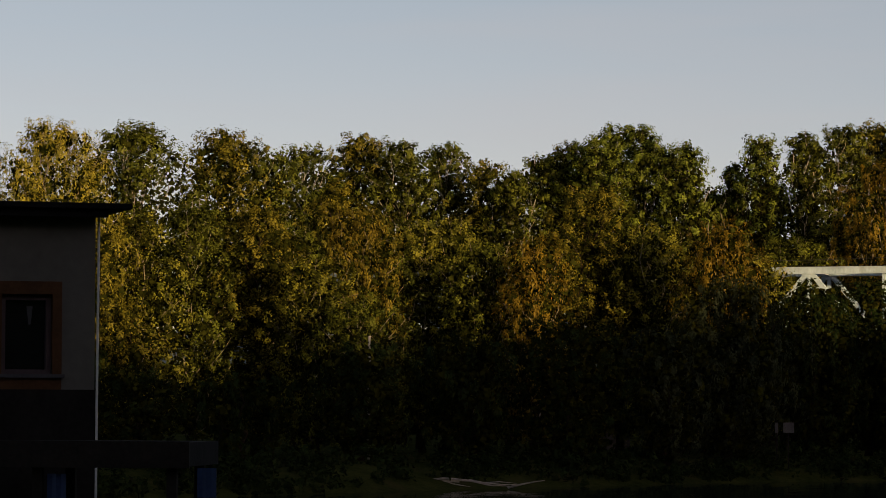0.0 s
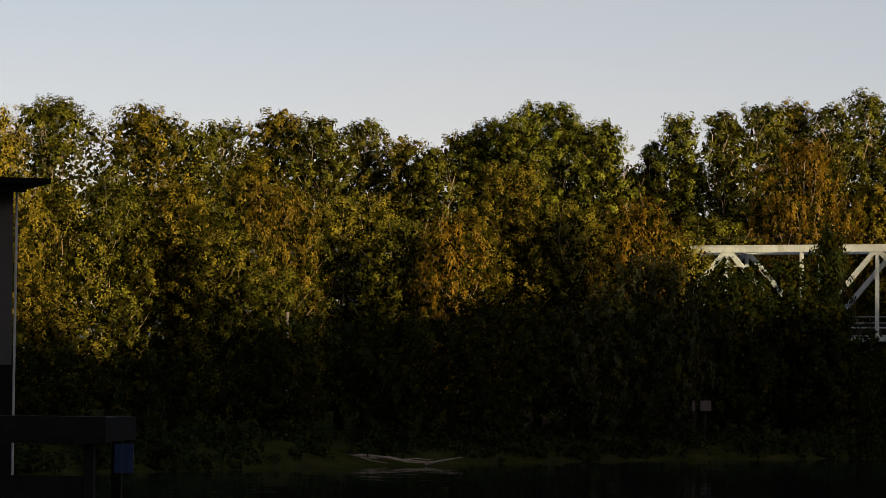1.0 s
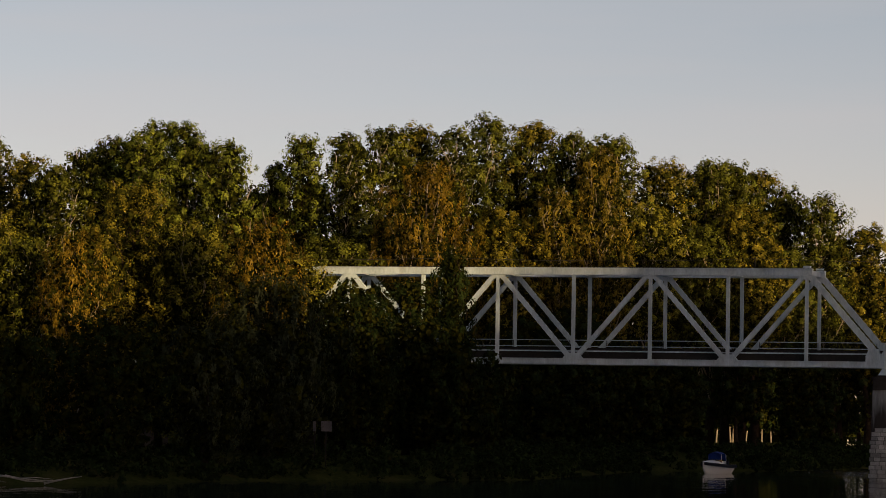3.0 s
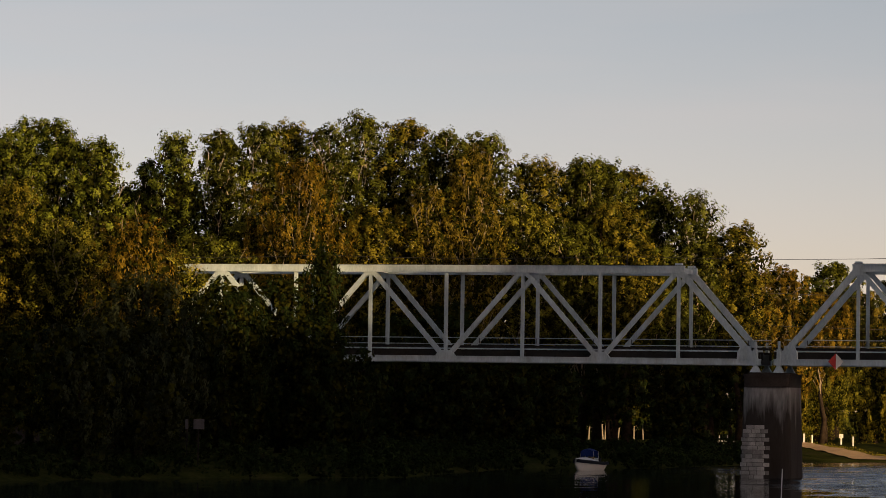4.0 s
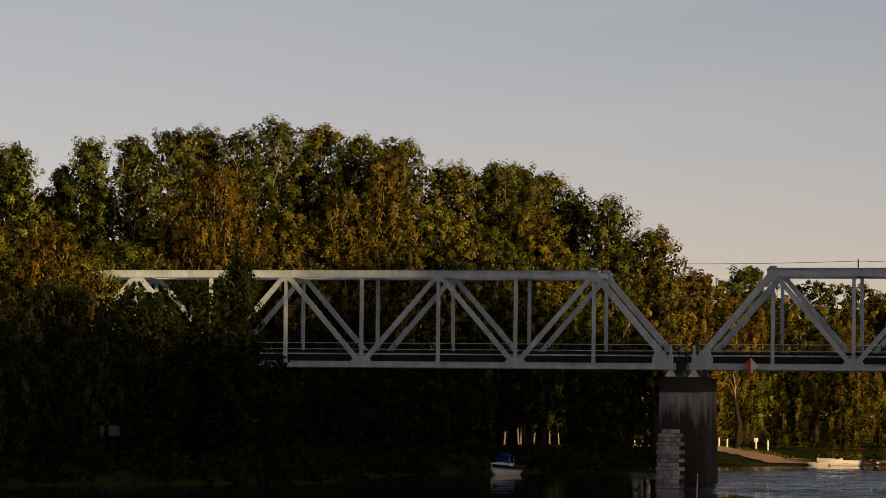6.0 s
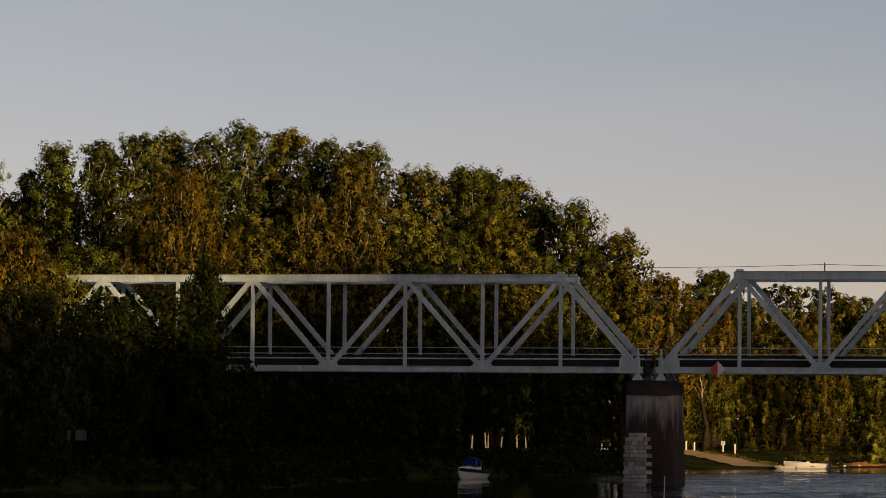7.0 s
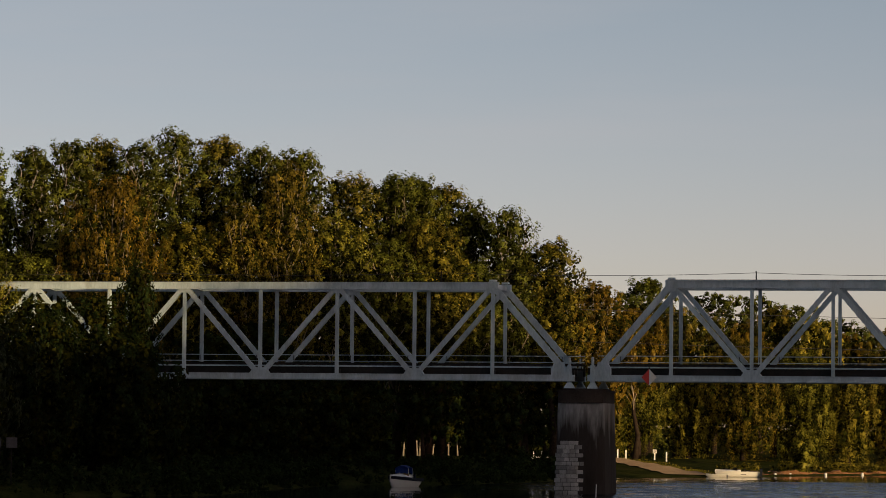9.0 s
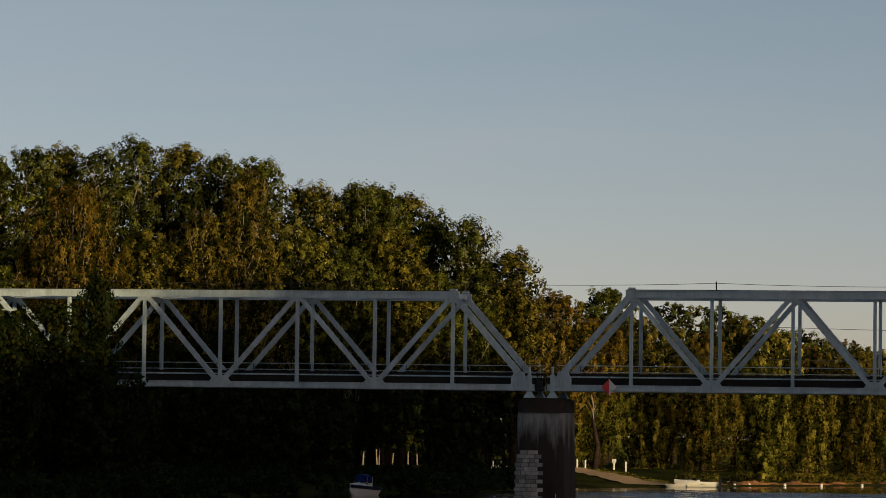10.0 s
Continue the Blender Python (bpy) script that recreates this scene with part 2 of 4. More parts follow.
# ---- mesh tools ----
class Shape:
    """Collects vertices and faces for one mesh."""

    def __init__(self):
        self.v, self.f = [], []

    def box(self, lo, hi, m=None):
        n = len(self.v)
        for z in (lo[2], hi[2]):
            for x, y in ((lo[0], lo[1]), (hi[0], lo[1]), (hi[0], hi[1]), (lo[0], hi[1])):
                p = Vector((x, y, z))
                self.v.append(m @ p if m else p)
        self.f += [tuple(n + i for i in q) for q in ((3, 2, 1, 0), (4, 5, 6, 7), (0, 1, 5, 4), (1, 2, 6, 5), (2, 3, 7, 6), (3, 0, 4, 7))]
        return self

    def rolled(self, profile, x0, x1, m=None):
        """A rolled section: a closed (y, z) outline drawn out along x."""
        n, k = len(self.v), len(profile)
        for x in (x0, x1):
            for y, z in profile:
                p = Vector((x, y, z))
                self.v.append(m @ p if m else p)
        self.f.append(tuple(n + i for i in reversed(range(k))))
        self.f.append(tuple(n + k + i for i in range(k)))
        for i in range(k):
            j = (i + 1) % k
            self.f.append((n + i, n + j, n + k + j, n + k + i))
        return self

    def beam(self, a, b, wide, deep, up=(0, 1, 0)):
        """A bar from a to b; deep is measured along up."""
        a, b, up = Vector(a), Vector(b), Vector(up)
        along = (b - a).normalized()
        side = along.cross(up).normalized()
        up = side.cross(along)
        n = len(self.v)
        for p in (a, b):
            for i, j in ((-1, -1), (1, -1), (1, 1), (-1, 1)):
                self.v.append(p + side * (i * wide / 2) + up * (j * deep / 2))
        self.f += [tuple(n + i for i in q) for q in ((3, 2, 1, 0), (4, 5, 6, 7), (0, 1, 5, 4), (1, 2, 6, 5), (2, 3, 7, 6), (3, 0, 4, 7))]
        return self

    def tube(self, points, radii, sides=6):
        n = len(self.v)
        points = [Vector(p) for p in points]
        for i, p in enumerate(points):
            along = (points[min(i + 1, len(points) - 1)] - points[max(i - 1, 0)]).normalized()
            side = along.cross(Vector((0.31, 0.87, 0.38))).normalized()
            other = along.cross(side)
            for k in range(sides):
                a = 2 * math.pi * k / sides
                self.v.append(p + (side * math.cos(a) + other * math.sin(a)) * radii[i])
        for i in range(len(points) - 1):
            for k in range(sides):
                a, b = n + i * sides + k, n + i * sides + (k + 1) % sides
                self.f.append((a, b, b + sides, a + sides))
        self.f.append(tuple(n + k for k in reversed(range(sides))))
        self.f.append(tuple(n + (len(points) - 1) * sides + k for k in range(sides)))
        return self

    def prism(self, outline, z0, z1, m=None, shrink=1.0):
        """An upright prism over an outline; the top may be narrower."""
        n, k = len(self.v), len(outline)
        for z, s in ((z0, 1.0), (z1, shrink)):
            for x, y in outline:
                p = Vector((x * s, y * s, z))
                self.v.append(m @ p if m else p)
        self.f.append(tuple(n + i for i in reversed(range(k))))
        self.f.append(tuple(n + k + i for i in range(k)))
        for i in range(k):
            j = (i + 1) % k
            self.f.append((n + i, n + j, n + k + j, n + k + i))
        return self

    def mesh(self, name, smooth=False):
        me = bpy.data.meshes.new(name)
        me.from_pydata([tuple(p) for p in self.v], [], self.f)
        me.polygons.foreach_set("use_smooth", [smooth] * len(me.polygons))
        me.update()
        return me


def part(name, shape, material, parent=None, label="", smooth=False, soft_edge=0.0):
    me = shape.mesh(name, smooth) if isinstance(shape, Shape) else shape
    if not me.materials:
        me.materials.append(material)
    ob = new(name, me)
    ob.parent = parent
    if soft_edge:
        mod = ob.modifiers.new("edge", "BEVEL")
        mod.width, mod.segments, mod.limit_method = soft_edge, 2, "ANGLE"
    return tagged(ob, label)


def thing(name, label, category, m=None, group="", kind=""):
    ob = new(name)
    ob.matrix_world = m or Matrix()
    return tagged(ob, label, category, group, kind)


# ---- ground, water ----
FAR_SHORE = [(-900, -60), (-300, 60), (-90, 150), (-44, 219), (-26, 250), (-7, 279), (11, 292), (17, 318), (25, 344), (37, 352), (48, 372), (58, 400), (66, 414),
             (72, 417), (82, 424), (102, 446), (140, 470), (300, 520), (900, 700)]
NEAR_SHORE = [(900, 560), (500, 420), (260, 280), (170, 160), (100, 104), (-60, 92), (-300, 0), (-900, -140)]
RIVER = FAR_SHORE + NEAR_SHORE


def shore_distance(px, py):
    """Distance to the river's edge: positive on land, negative over water."""
    best = np.full(px.shape, 1e9)
    inside = np.zeros(px.shape, bool)
    for (x0, y0), (x1, y1) in zip(RIVER, RIVER[1:] + RIVER[:1]):
        dx, dy = x1 - x0, y1 - y0
        u = np.clip(((px - x0) * dx + (py - y0) * dy) / (dx * dx + dy * dy), 0, 1)
        best = np.minimum(best, np.hypot(px - x0 - u * dx, py - y0 - u * dy))
        if dy:
            inside ^= ((y0 > py) != (y1 > py)) & (px < dx * (py - y0) / dy + x0)
    return np.where(inside, -best, best)


S2, E2 = (math.sin(sa), math.cos(sa)), (-math.cos(sa), math.sin(sa))


def ground_height(px, py):
    px, py = np.asarray(px, float), np.asarray(py, float)
    d = shore_distance(px, py)
    gentle = np.clip((px - 50) / 10, 0, 1) * np.clip((py - 380) / 20, 0, 1)
    slope = 0.28 * (1 - gentle) + 0.065 * gentle
    top = np.where(py < 200, 2.8, 1.7)
    z = np.where(d > 0, np.minimum(top, 0.1 + d * slope), np.maximum(-2.0, d * 0.3))
    rough = 0.12 * np.sin(px * 0.9 + 1.3 * np.sin(py * 0.5)) * np.sin(py * 0.8 + px * 0.21)
    z = z + np.where(d > 1.5, rough, rough * 0.2)
    # unseen high ground added on the sunward bank to block the low sun
    s, q = px * S2[0] + py * S2[1], px * E2[0] + py * E2[1]
    shade_ridge = 20.0 * np.exp(-((s - 42) / 18) ** 2) * np.clip((322 - q) / 14, 0, 1) * np.clip((q + 260) / 60, 0, 1)
    return z + np.where(d > 0, shade_ridge, 0)


def grade(*stops):
    out = []
    for (a, step), (b, _) in zip(stops, stops[1:]):
        out += list(np.arange(a, b, step))
    return np.array(out + [stops[-1][0]], float)


gx = grade((-4000, 400), (-800, 40), (-240, 8), (-140, 4), (-60, 2), (130, 5), (300, 40), (800, 400), (4000, 1))
gy = grade((-3000, 400), (-600, 40), (-260, 7), (210, 2), (480, 5), (560, 40), (1000, 400), (4800, 1))
GX, GY = np.meshgrid(gx, gy)
GZ = ground_height(GX, GY)


def sheet(name, xs, ys, zs, keep=None):
    me = bpy.data.meshes.new(name)
    ny, nx = xs.shape
    idx = np.arange(nx * ny).reshape(ny, nx)
    quads = np.stack([idx[:-1, :-1], idx[:-1, 1:], idx[1:, 1:], idx[1:, :-1]], -1).reshape(-1, 4)
    if keep is not None:
        quads = quads[keep[quads].any(1)]
    me.from_pydata(np.stack([xs, ys, zs], -1).reshape(-1, 3).tolist(), [], quads.tolist())
    me.polygons.foreach_set("use_smooth", [True] * len(me.polygons))
    return me


ground = part("ground", sheet("ground", GX, GY, GZ), ground_mat)
tagged(ground, "grassy river banks with bare earth patches", "ground", kind="structure")
wx, wy = np.meshgrid(np.linspace(-900, 900, 19), np.linspace(-150, 720, 19))
water = part("water", sheet("water", wx, wy, wx * 0.0), water_mat)
tagged(water, "dark calm river water with faint ripples", "river", kind="structure")


def ground_at(x, y):
    return float(ground_height(np.array([x]), np.array([y]))[0])


# ---- railway bridge ----
TURN = -18.0
PANEL, COUNT, WIDTH = 7.0, 10, 5.6
Z_LOW, Z_LOWTOP, Z_TOPLOW, Z_TOP = 9.75, 10.29, 17.68, 18.33
DECK = 10.95
PIER_AT = Vector((42.64, 311.09, 0))


def bridge_span():
    """One through truss; x along the bridge from its left bearing, y = 0 the near truss."""
    span = thing("truss_span", "light grey painted steel railway truss span", "bridge")
    length = PANEL * COUNT
    zl, zt = (Z_LOW + Z_LOWTOP) / 2, (Z_TOPLOW + Z_TOP) / 2
    for y in (0.0, WIDTH):
        low = [(-0.25, Z_LOW), (0.25, Z_LOW), (0.25, Z_LOW + 0.06), (0.19, Z_LOW + 0.06), (0.19, Z_LOWTOP - 0.06), (0.25, Z_LOWTOP - 0.06),
               (0.25, Z_LOWTOP), (-0.25, Z_LOWTOP), (-0.25, Z_LOWTOP - 0.06), (-0.19, Z_LOWTOP - 0.06), (-0.19, Z_LOW + 0.06), (-0.25, Z_LOW + 0.06)]
        part("bottom_chord", Shape().rolled([(y + a, z) for a, z in low], -0.3, length + 0.3), steel, span)
        top = [(-0.33, Z_TOPLOW), (0.33, Z_TOPLOW), (0.33, Z_TOPLOW + 0.08), (0.26, Z_TOPLOW + 0.08), (0.26, Z_TOP - 0.08), (0.36, Z_TOP - 0.08),
               (0.36, Z_TOP), (-0.36, Z_TOP), (-0.36, Z_TOP - 0.08), (-0.26, Z_TOP - 0.08), (-0.26, Z_TOPLOW + 0.08), (-0.33, Z_TOPLOW + 0.08)]
        part("cover_strip", Shape().box((PANEL - 0.4, y - 0.3, Z_TOP), (length - PANEL + 0.4, y + 0.3, Z_TOP + 0.05)), dark_steel, span)
        part("top_chord", Shape().rolled([(y + a, z) for a, z in top], PANEL - 0.5, length - PANEL + 0.5), steel, span)
        web = [(-0.19, -0.135), (-0.13, -0.135), (-0.13, -0.04), (0.13, -0.04), (0.13, -0.135), (0.19, -0.135), (0.19, 0.135), (0.13, 0.135), (0.13, 0.04), (-0.13, 0.04), (-0.13, 0.135), (-0.19, 0.135)]
        for i in range(1, COUNT):
            upright = Matrix.Translation((i * PANEL, y, 0)) @ Matrix(((0, 0, -1, 0), (0, 1, 0, 0), (1, 0, 0, 0), (0, 0, 0, 1)))
            part("post", Shape().rolled(web, Z_LOWTOP, Z_TOPLOW, upright), steel, span)
        for i in range(COUNT):
            up = i % 2 == 0
            a = Vector((i * PANEL, y, zl if up else zt))
            b = Vector(((i + 1) * PANEL, y, zt if up else zl))
            end = i in (0, COUNT - 1)
            wide = 0.5 if end else 0.38
            bar = Shape()
            for dy in (-0.19, 0.19):
                bar.beam(a + Vector((0, dy, 0)), b + Vector((0, dy, 0)), wide, 0.06)
            # batten plates between the two channels
            run = (b - a).normalized()
            for k in range(1, 16):
                p = a.lerp(b, k / 16)
                bar.beam(p - run * 0.12, p + run * 0.12, wide + 0.05, 0.34)
            part("diagonal", bar, steel, span)
        for i in range(COUNT + 1):
            x = i * PANEL
            if i in (0, COUNT):
                s = 1 if i == 0 else -1
                g = Shape().prism([(0.45, 0), (1.75, 0), (1.75, 0.55), (1.45, 1.15), (0.62, 1.15)], -0.24, 0.24, Matrix.Translation((x, y, Z_LOWTOP - 0.05)) @ Matrix(((s, 0, 0, 0), (0, 0, 1, 0), (0, 1, 0, 0), (0, 0, 0, 1))))
            elif i % 2 == 0:
                g = Shape().prism([(-0.95, -0.05), (0.95, -0.05), (0.5, 0.5), (-0.5, 0.5)], -0.24, 0.24, Matrix.Translation((x, y, Z_LOWTOP)) @ Matrix(((1, 0, 0, 0), (0, 0, 1, 0), (0, 1, 0, 0), (0, 0, 0, 1))))
            else:
                g = Shape().prism([(-0.6, 0), (0.6, 0), (0.42, -0.3), (-0.42, -0.3)], -0.24, 0.24, Matrix.Translation((x, y, Z_TOPLOW)) @ Matrix(((1, 0, 0, 0), (0, 0, 1, 0), (0, 1, 0, 0), (0, 0, 0, 1))))
            part("gusset_plate", g, steel, span)
        for x in (0.15, length - 0.15):
            shoe = Shape().box((x - 0.17, y - 0.3, Z_LOW - 0.1), (x + 0.17, y + 0.3, Z_LOW + 1.35)).box((x - 0.06, y - 0.34, Z_LOW + 0.2), (x + 0.06, y + 0.34, Z_LOW + 2.05))
            shoe.prism([(-0.46, -0.4), (0.46, -0.4), (0.46, 0.4), (-0.46, 0.4)], Z_LOW - 0.62, Z_LOW - 0.1, Matrix.Translation((x, y, 0)), 0.4)
            part("bearing", shoe, steel, span)
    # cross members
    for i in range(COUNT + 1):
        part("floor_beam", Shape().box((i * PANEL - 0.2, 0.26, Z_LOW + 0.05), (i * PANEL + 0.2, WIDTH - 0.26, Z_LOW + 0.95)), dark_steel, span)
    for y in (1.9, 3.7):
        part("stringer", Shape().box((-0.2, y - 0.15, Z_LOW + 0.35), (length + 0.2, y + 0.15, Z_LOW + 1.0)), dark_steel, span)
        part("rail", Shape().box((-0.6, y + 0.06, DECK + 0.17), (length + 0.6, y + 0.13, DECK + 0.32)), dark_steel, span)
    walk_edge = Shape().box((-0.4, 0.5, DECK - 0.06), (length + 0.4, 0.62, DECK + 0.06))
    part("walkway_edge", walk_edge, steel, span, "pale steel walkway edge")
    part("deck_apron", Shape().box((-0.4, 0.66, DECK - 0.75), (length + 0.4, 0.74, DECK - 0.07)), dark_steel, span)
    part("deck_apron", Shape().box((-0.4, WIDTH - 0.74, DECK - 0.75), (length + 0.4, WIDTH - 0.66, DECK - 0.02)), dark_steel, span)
    tie = Shape().box((-0.12, 0.8, DECK), (0.12, WIDTH - 0.8, DECK + 0.16)).mesh("sleeper")
    tie.materials.append(timber_dark)
    for k in range(int(length / 0.62)):
        ob = part("sleeper", tie, timber_dark, span)
        ob.location = (0.3 + 0.62 * k, 0, 0)
    for y in (WIDTH - 0.45,):
        for z in (0.5, 1.05):
            part("handrail", Shape().box((-0.3, y - 0.035, DECK + z - 0.035), (length + 0.3, y + 0.035, DECK + z + 0.035)), steel, span)
        stub = Shape().box((-0.03, y - 0.03, DECK - 0.3), (0.03, y + 0.03, DECK + 1.05)).mesh("rail_post")
        stub.materials.append(dark_steel)
        for k in range(int(length / 1.75) + 1):
            part("rail_post", stub, dark_steel, span).location = (k * 1.75, 0, 0)
    for i in range(1, COUNT):
        x = i * PANEL
        part("top_strut", Shape().box((x - 0.15, 0.3, Z_TOPLOW + 0.1), (x + 0.15, WIDTH - 0.3, Z_TOPLOW + 0.5)), steel, span)
        if i < COUNT - 1:
            br = Shape().beam((x, 0.3, zt), (x + PANEL, WIDTH - 0.3, zt), 0.16, 0.12, (0, 0, 1))
            br.beam((x, WIDTH - 0.3, zt - 0.13), (x + PANEL, 0.3, zt - 0.13), 0.16, 0.12, (0, 0, 1))
            part("lateral_brace", br, steel, span)
    for x in (PANEL, length - PANEL):
        for y in (0.0, WIDTH):
            part("cap_plate", Shape().box((x - 0.3, y - 0.3, Z_TOP), (x + 0.3, y + 0.3, Z_TOP + 0.22)), steel, span)
    return span


along = pose(0, 0, 0, 0, 0, TURN)
DIRECTION = along.to_3x3() @ Vector((1, 0, 0))
LENGTH = PANEL * COUNT
span = bridge_span()
span.matrix_world = Matrix.Translation(PIER_AT - DIRECTION * LENGTH) @ along
span["group"] = "bridge spans"
right_span = copy_thing(span, Matrix.Translation(PIER_AT + DIRECTION * 1.75) @ along)
right_span.matrix_basis = Matrix.Translation(PIER_AT + DIRECTION * 1.75 - Vector((0, 0, 0.024 * Z_LOW))) @ along @ Matrix.Diagonal((1, 1, 1.024, 1))
copy_thing(span, Matrix.Translation(PIER_AT - DIRECTION * (2 * LENGTH + 1.5)) @ along)


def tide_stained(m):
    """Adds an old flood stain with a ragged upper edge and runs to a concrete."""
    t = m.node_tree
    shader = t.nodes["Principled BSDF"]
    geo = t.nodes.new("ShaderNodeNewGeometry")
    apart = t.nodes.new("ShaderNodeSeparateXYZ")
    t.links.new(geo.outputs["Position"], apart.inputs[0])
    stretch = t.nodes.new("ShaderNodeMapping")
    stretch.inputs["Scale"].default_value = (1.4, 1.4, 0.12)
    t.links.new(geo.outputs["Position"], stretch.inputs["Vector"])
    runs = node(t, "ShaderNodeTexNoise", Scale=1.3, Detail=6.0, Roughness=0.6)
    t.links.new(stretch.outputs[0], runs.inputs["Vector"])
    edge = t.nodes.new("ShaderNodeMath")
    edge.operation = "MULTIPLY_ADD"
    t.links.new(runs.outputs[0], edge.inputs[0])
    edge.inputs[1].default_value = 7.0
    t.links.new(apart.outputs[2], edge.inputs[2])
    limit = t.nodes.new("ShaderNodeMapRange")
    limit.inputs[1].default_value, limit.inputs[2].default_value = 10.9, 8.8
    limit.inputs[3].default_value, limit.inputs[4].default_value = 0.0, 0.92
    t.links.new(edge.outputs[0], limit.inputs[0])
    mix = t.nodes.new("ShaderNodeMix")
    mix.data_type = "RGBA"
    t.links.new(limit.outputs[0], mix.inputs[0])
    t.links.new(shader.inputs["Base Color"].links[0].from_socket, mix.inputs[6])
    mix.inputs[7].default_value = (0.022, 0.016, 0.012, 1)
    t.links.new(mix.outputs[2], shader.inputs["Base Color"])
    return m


def bridge_pier():
    """Tall concrete pier with blunt rounded ends and an overhanging cap."""
    pier = thing("bridge_pier", "stained concrete bridge pier with bare stone courses", "bridge pier", group="bridge piers")

    def outline(half, length):
        out = []
        for turn in (1, 0):
            for k in range(15):
                a = math.pi * (k / 14 + turn)
                out.append((half * math.cos(a), (-length if turn else length) + half * 0.25 * math.sin(a)))
        return out

    mid = Matrix.Translation((0, WIDTH / 2, 0))
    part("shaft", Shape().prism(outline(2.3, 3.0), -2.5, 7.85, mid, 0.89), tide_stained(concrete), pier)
    part("cap", Shape().prism(outline(2.0, 2.9), 7.85, 8.8, mid).prism(outline(2.1, 3.0), 8.8, 9.0, mid), cap_concrete, pier, "dark cap")
    part("bearing_shelf", Shape().box((-1.6, -0.1, 9.0), (1.6, WIDTH + 0.1, 9.13)), cap_concrete, pier)
    return pier


PIER_FRAME = Matrix.Translation(PIER_AT + DIRECTION * 0.87) @ along
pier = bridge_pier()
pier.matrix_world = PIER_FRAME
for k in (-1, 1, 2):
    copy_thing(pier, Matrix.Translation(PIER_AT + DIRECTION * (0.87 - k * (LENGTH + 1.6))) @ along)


def bare_masonry():
    """Stone courses laid bare on the river pier's upstream corner, long and short ends in turn."""
    rng = np.random.default_rng(11)
    course = 0.36
    for k in range(13):
        z = -0.1 + k * course
        s = 1 - 0.11 * (z + 2.5) / 10.35
        half = 2.3 * s
        left = -half * (1.02 if k % 2 else 0.96)
        right = (0.4 if k % 2 else -0.05) + rng.uniform(-0.05, 0.05)
        if k > 10:
            left, right = left + 0.25 * (k - 10) * 0.6, right - 0.2 * (k % 2)
        x = left
        while x < right - 0.15:
            w = min(rng.uniform(0.45, 0.95), right - x)
            if right - x - w < 0.25:
                w = right - x
            xm = min(max(x + w / 2, -half * 0.97), half * 0.97)
            y = WIDTH / 2 + s * (-3.0) - 0.25 * half * math.sqrt(1 - (xm / half) ** 2)
            slope = math.atan2(0.25 * xm / half, math.sqrt(1 - (xm / half) ** 2))
            proud = rng.uniform(0.05, 0.11)
            block = Shape().prism([(-w / 2 + 0.02, 0.25), (-w / 2 + 0.02, -proud + 0.03), (-w / 2 + 0.05, -proud), (w / 2 - 0.05, -proud), (w / 2 - 0.02, -proud + 0.03), (w / 2 - 0.02, 0.25)],
                                  z + 0.015, z + course - 0.015, Matrix.Translation((xm, y, 0)) @ pose(0, 0, 0, 0, 0, math.degrees(slope)))
            part("stone", block, stone_blocks, pier)
            x += w


def per_object(m):
    """Lets each piece that wears the material be a little lighter or darker."""
    t = m.node_tree
    shader = t.nodes["Principled BSDF"]
    info = t.nodes.new("ShaderNodeObjectInfo")
    shade = t.nodes.new("ShaderNodeMapRange")
    shade.inputs[3].default_value, shade.inputs[4].default_value = 0.45, 1.25
    t.links.new(info.outputs["Random"], shade.inputs[0])
    mix = t.nodes.new("ShaderNodeVectorMath")
    mix.operation = "SCALE"
    t.links.new(shader.inputs["Base Color"].links[0].from_socket, mix.inputs[0])
    t.links.new(shade.outputs[0], mix.inputs["Scale"])
    t.links.new(mix.outputs[0], shader.inputs["Base Color"])
    return m


stone_blocks = per_object(stone)
bare_masonry()


def day_mark():
    """Diamond navigation board on the lower chord: one half red, one half white."""
    mark = thing("navigation_sign", "red and white diamond board on the bridge's lower chord", "sign", Matrix.Translation((49.05, 308.35, 10.12)) @ along)
    flip = Matrix(((1, 0, 0, 0), (0, 0, 1, 0), (0, 1, 0, 0), (0, 0, 0, 1)))
    part("red_half", Shape().prism([(-0.66, 0), (-0.012, -0.7), (-0.012, 0.7)], -0.03, 0.03, flip), red_paint, mark, "red half")
    part("white_half", Shape().prism([(0.012, -0.7), (0.66, 0), (0.012, 0.7)], -0.03, 0.03, flip), white_paint, mark, "white half")
    part("mast", Shape().box((-0.04, 0.04, -0.75), (0.04, 0.12, 1.15)), dark_steel, mark)


day_mark()


def overhead_line():
    line = thing("overhead_line", "thin dark overhead wire above the bridge", "wire", Matrix.Translation(PIER_AT) @ along)
    for a in range(-1, 5):
        x0, x1 = 15.75 + (a - 3) * 28.0, 15.75 + (a - 2) * 28.0
        pts = [(x0 + (x1 - x0) * u / 8, WIDTH / 2, 19.3 - 0.25 * (1 - (u / 4 - 1) ** 2)) for u in range(9)]
        part("wire", Shape().tube(pts, [0.022] * 9, 4), wire_mat, line)
    for x in (15.75, -12.25, -40.25, 43.75):
        part("wire_stub", Shape().box((x - 0.05, WIDTH / 2 - 0.05, 17.9), (x + 0.05, WIDTH / 2 + 0.05, 19.45)), dark_steel, line)
    return line


overhead_line()
for z, y in ((18.0, 395.0), (14.6, 402.0)):
    cable = thing("power_line", "thin cable crossing behind the bridge", "wire", Matrix.Translation((75, y, 0)), group="power lines")
    part("wire", Shape().tube([(-20 + 12 * k, 0, z + 0.004 * (k * 12 - 60) ** 2 * 0.05) for k in range(12)], [0.03] * 12, 4), wire_mat, cable)


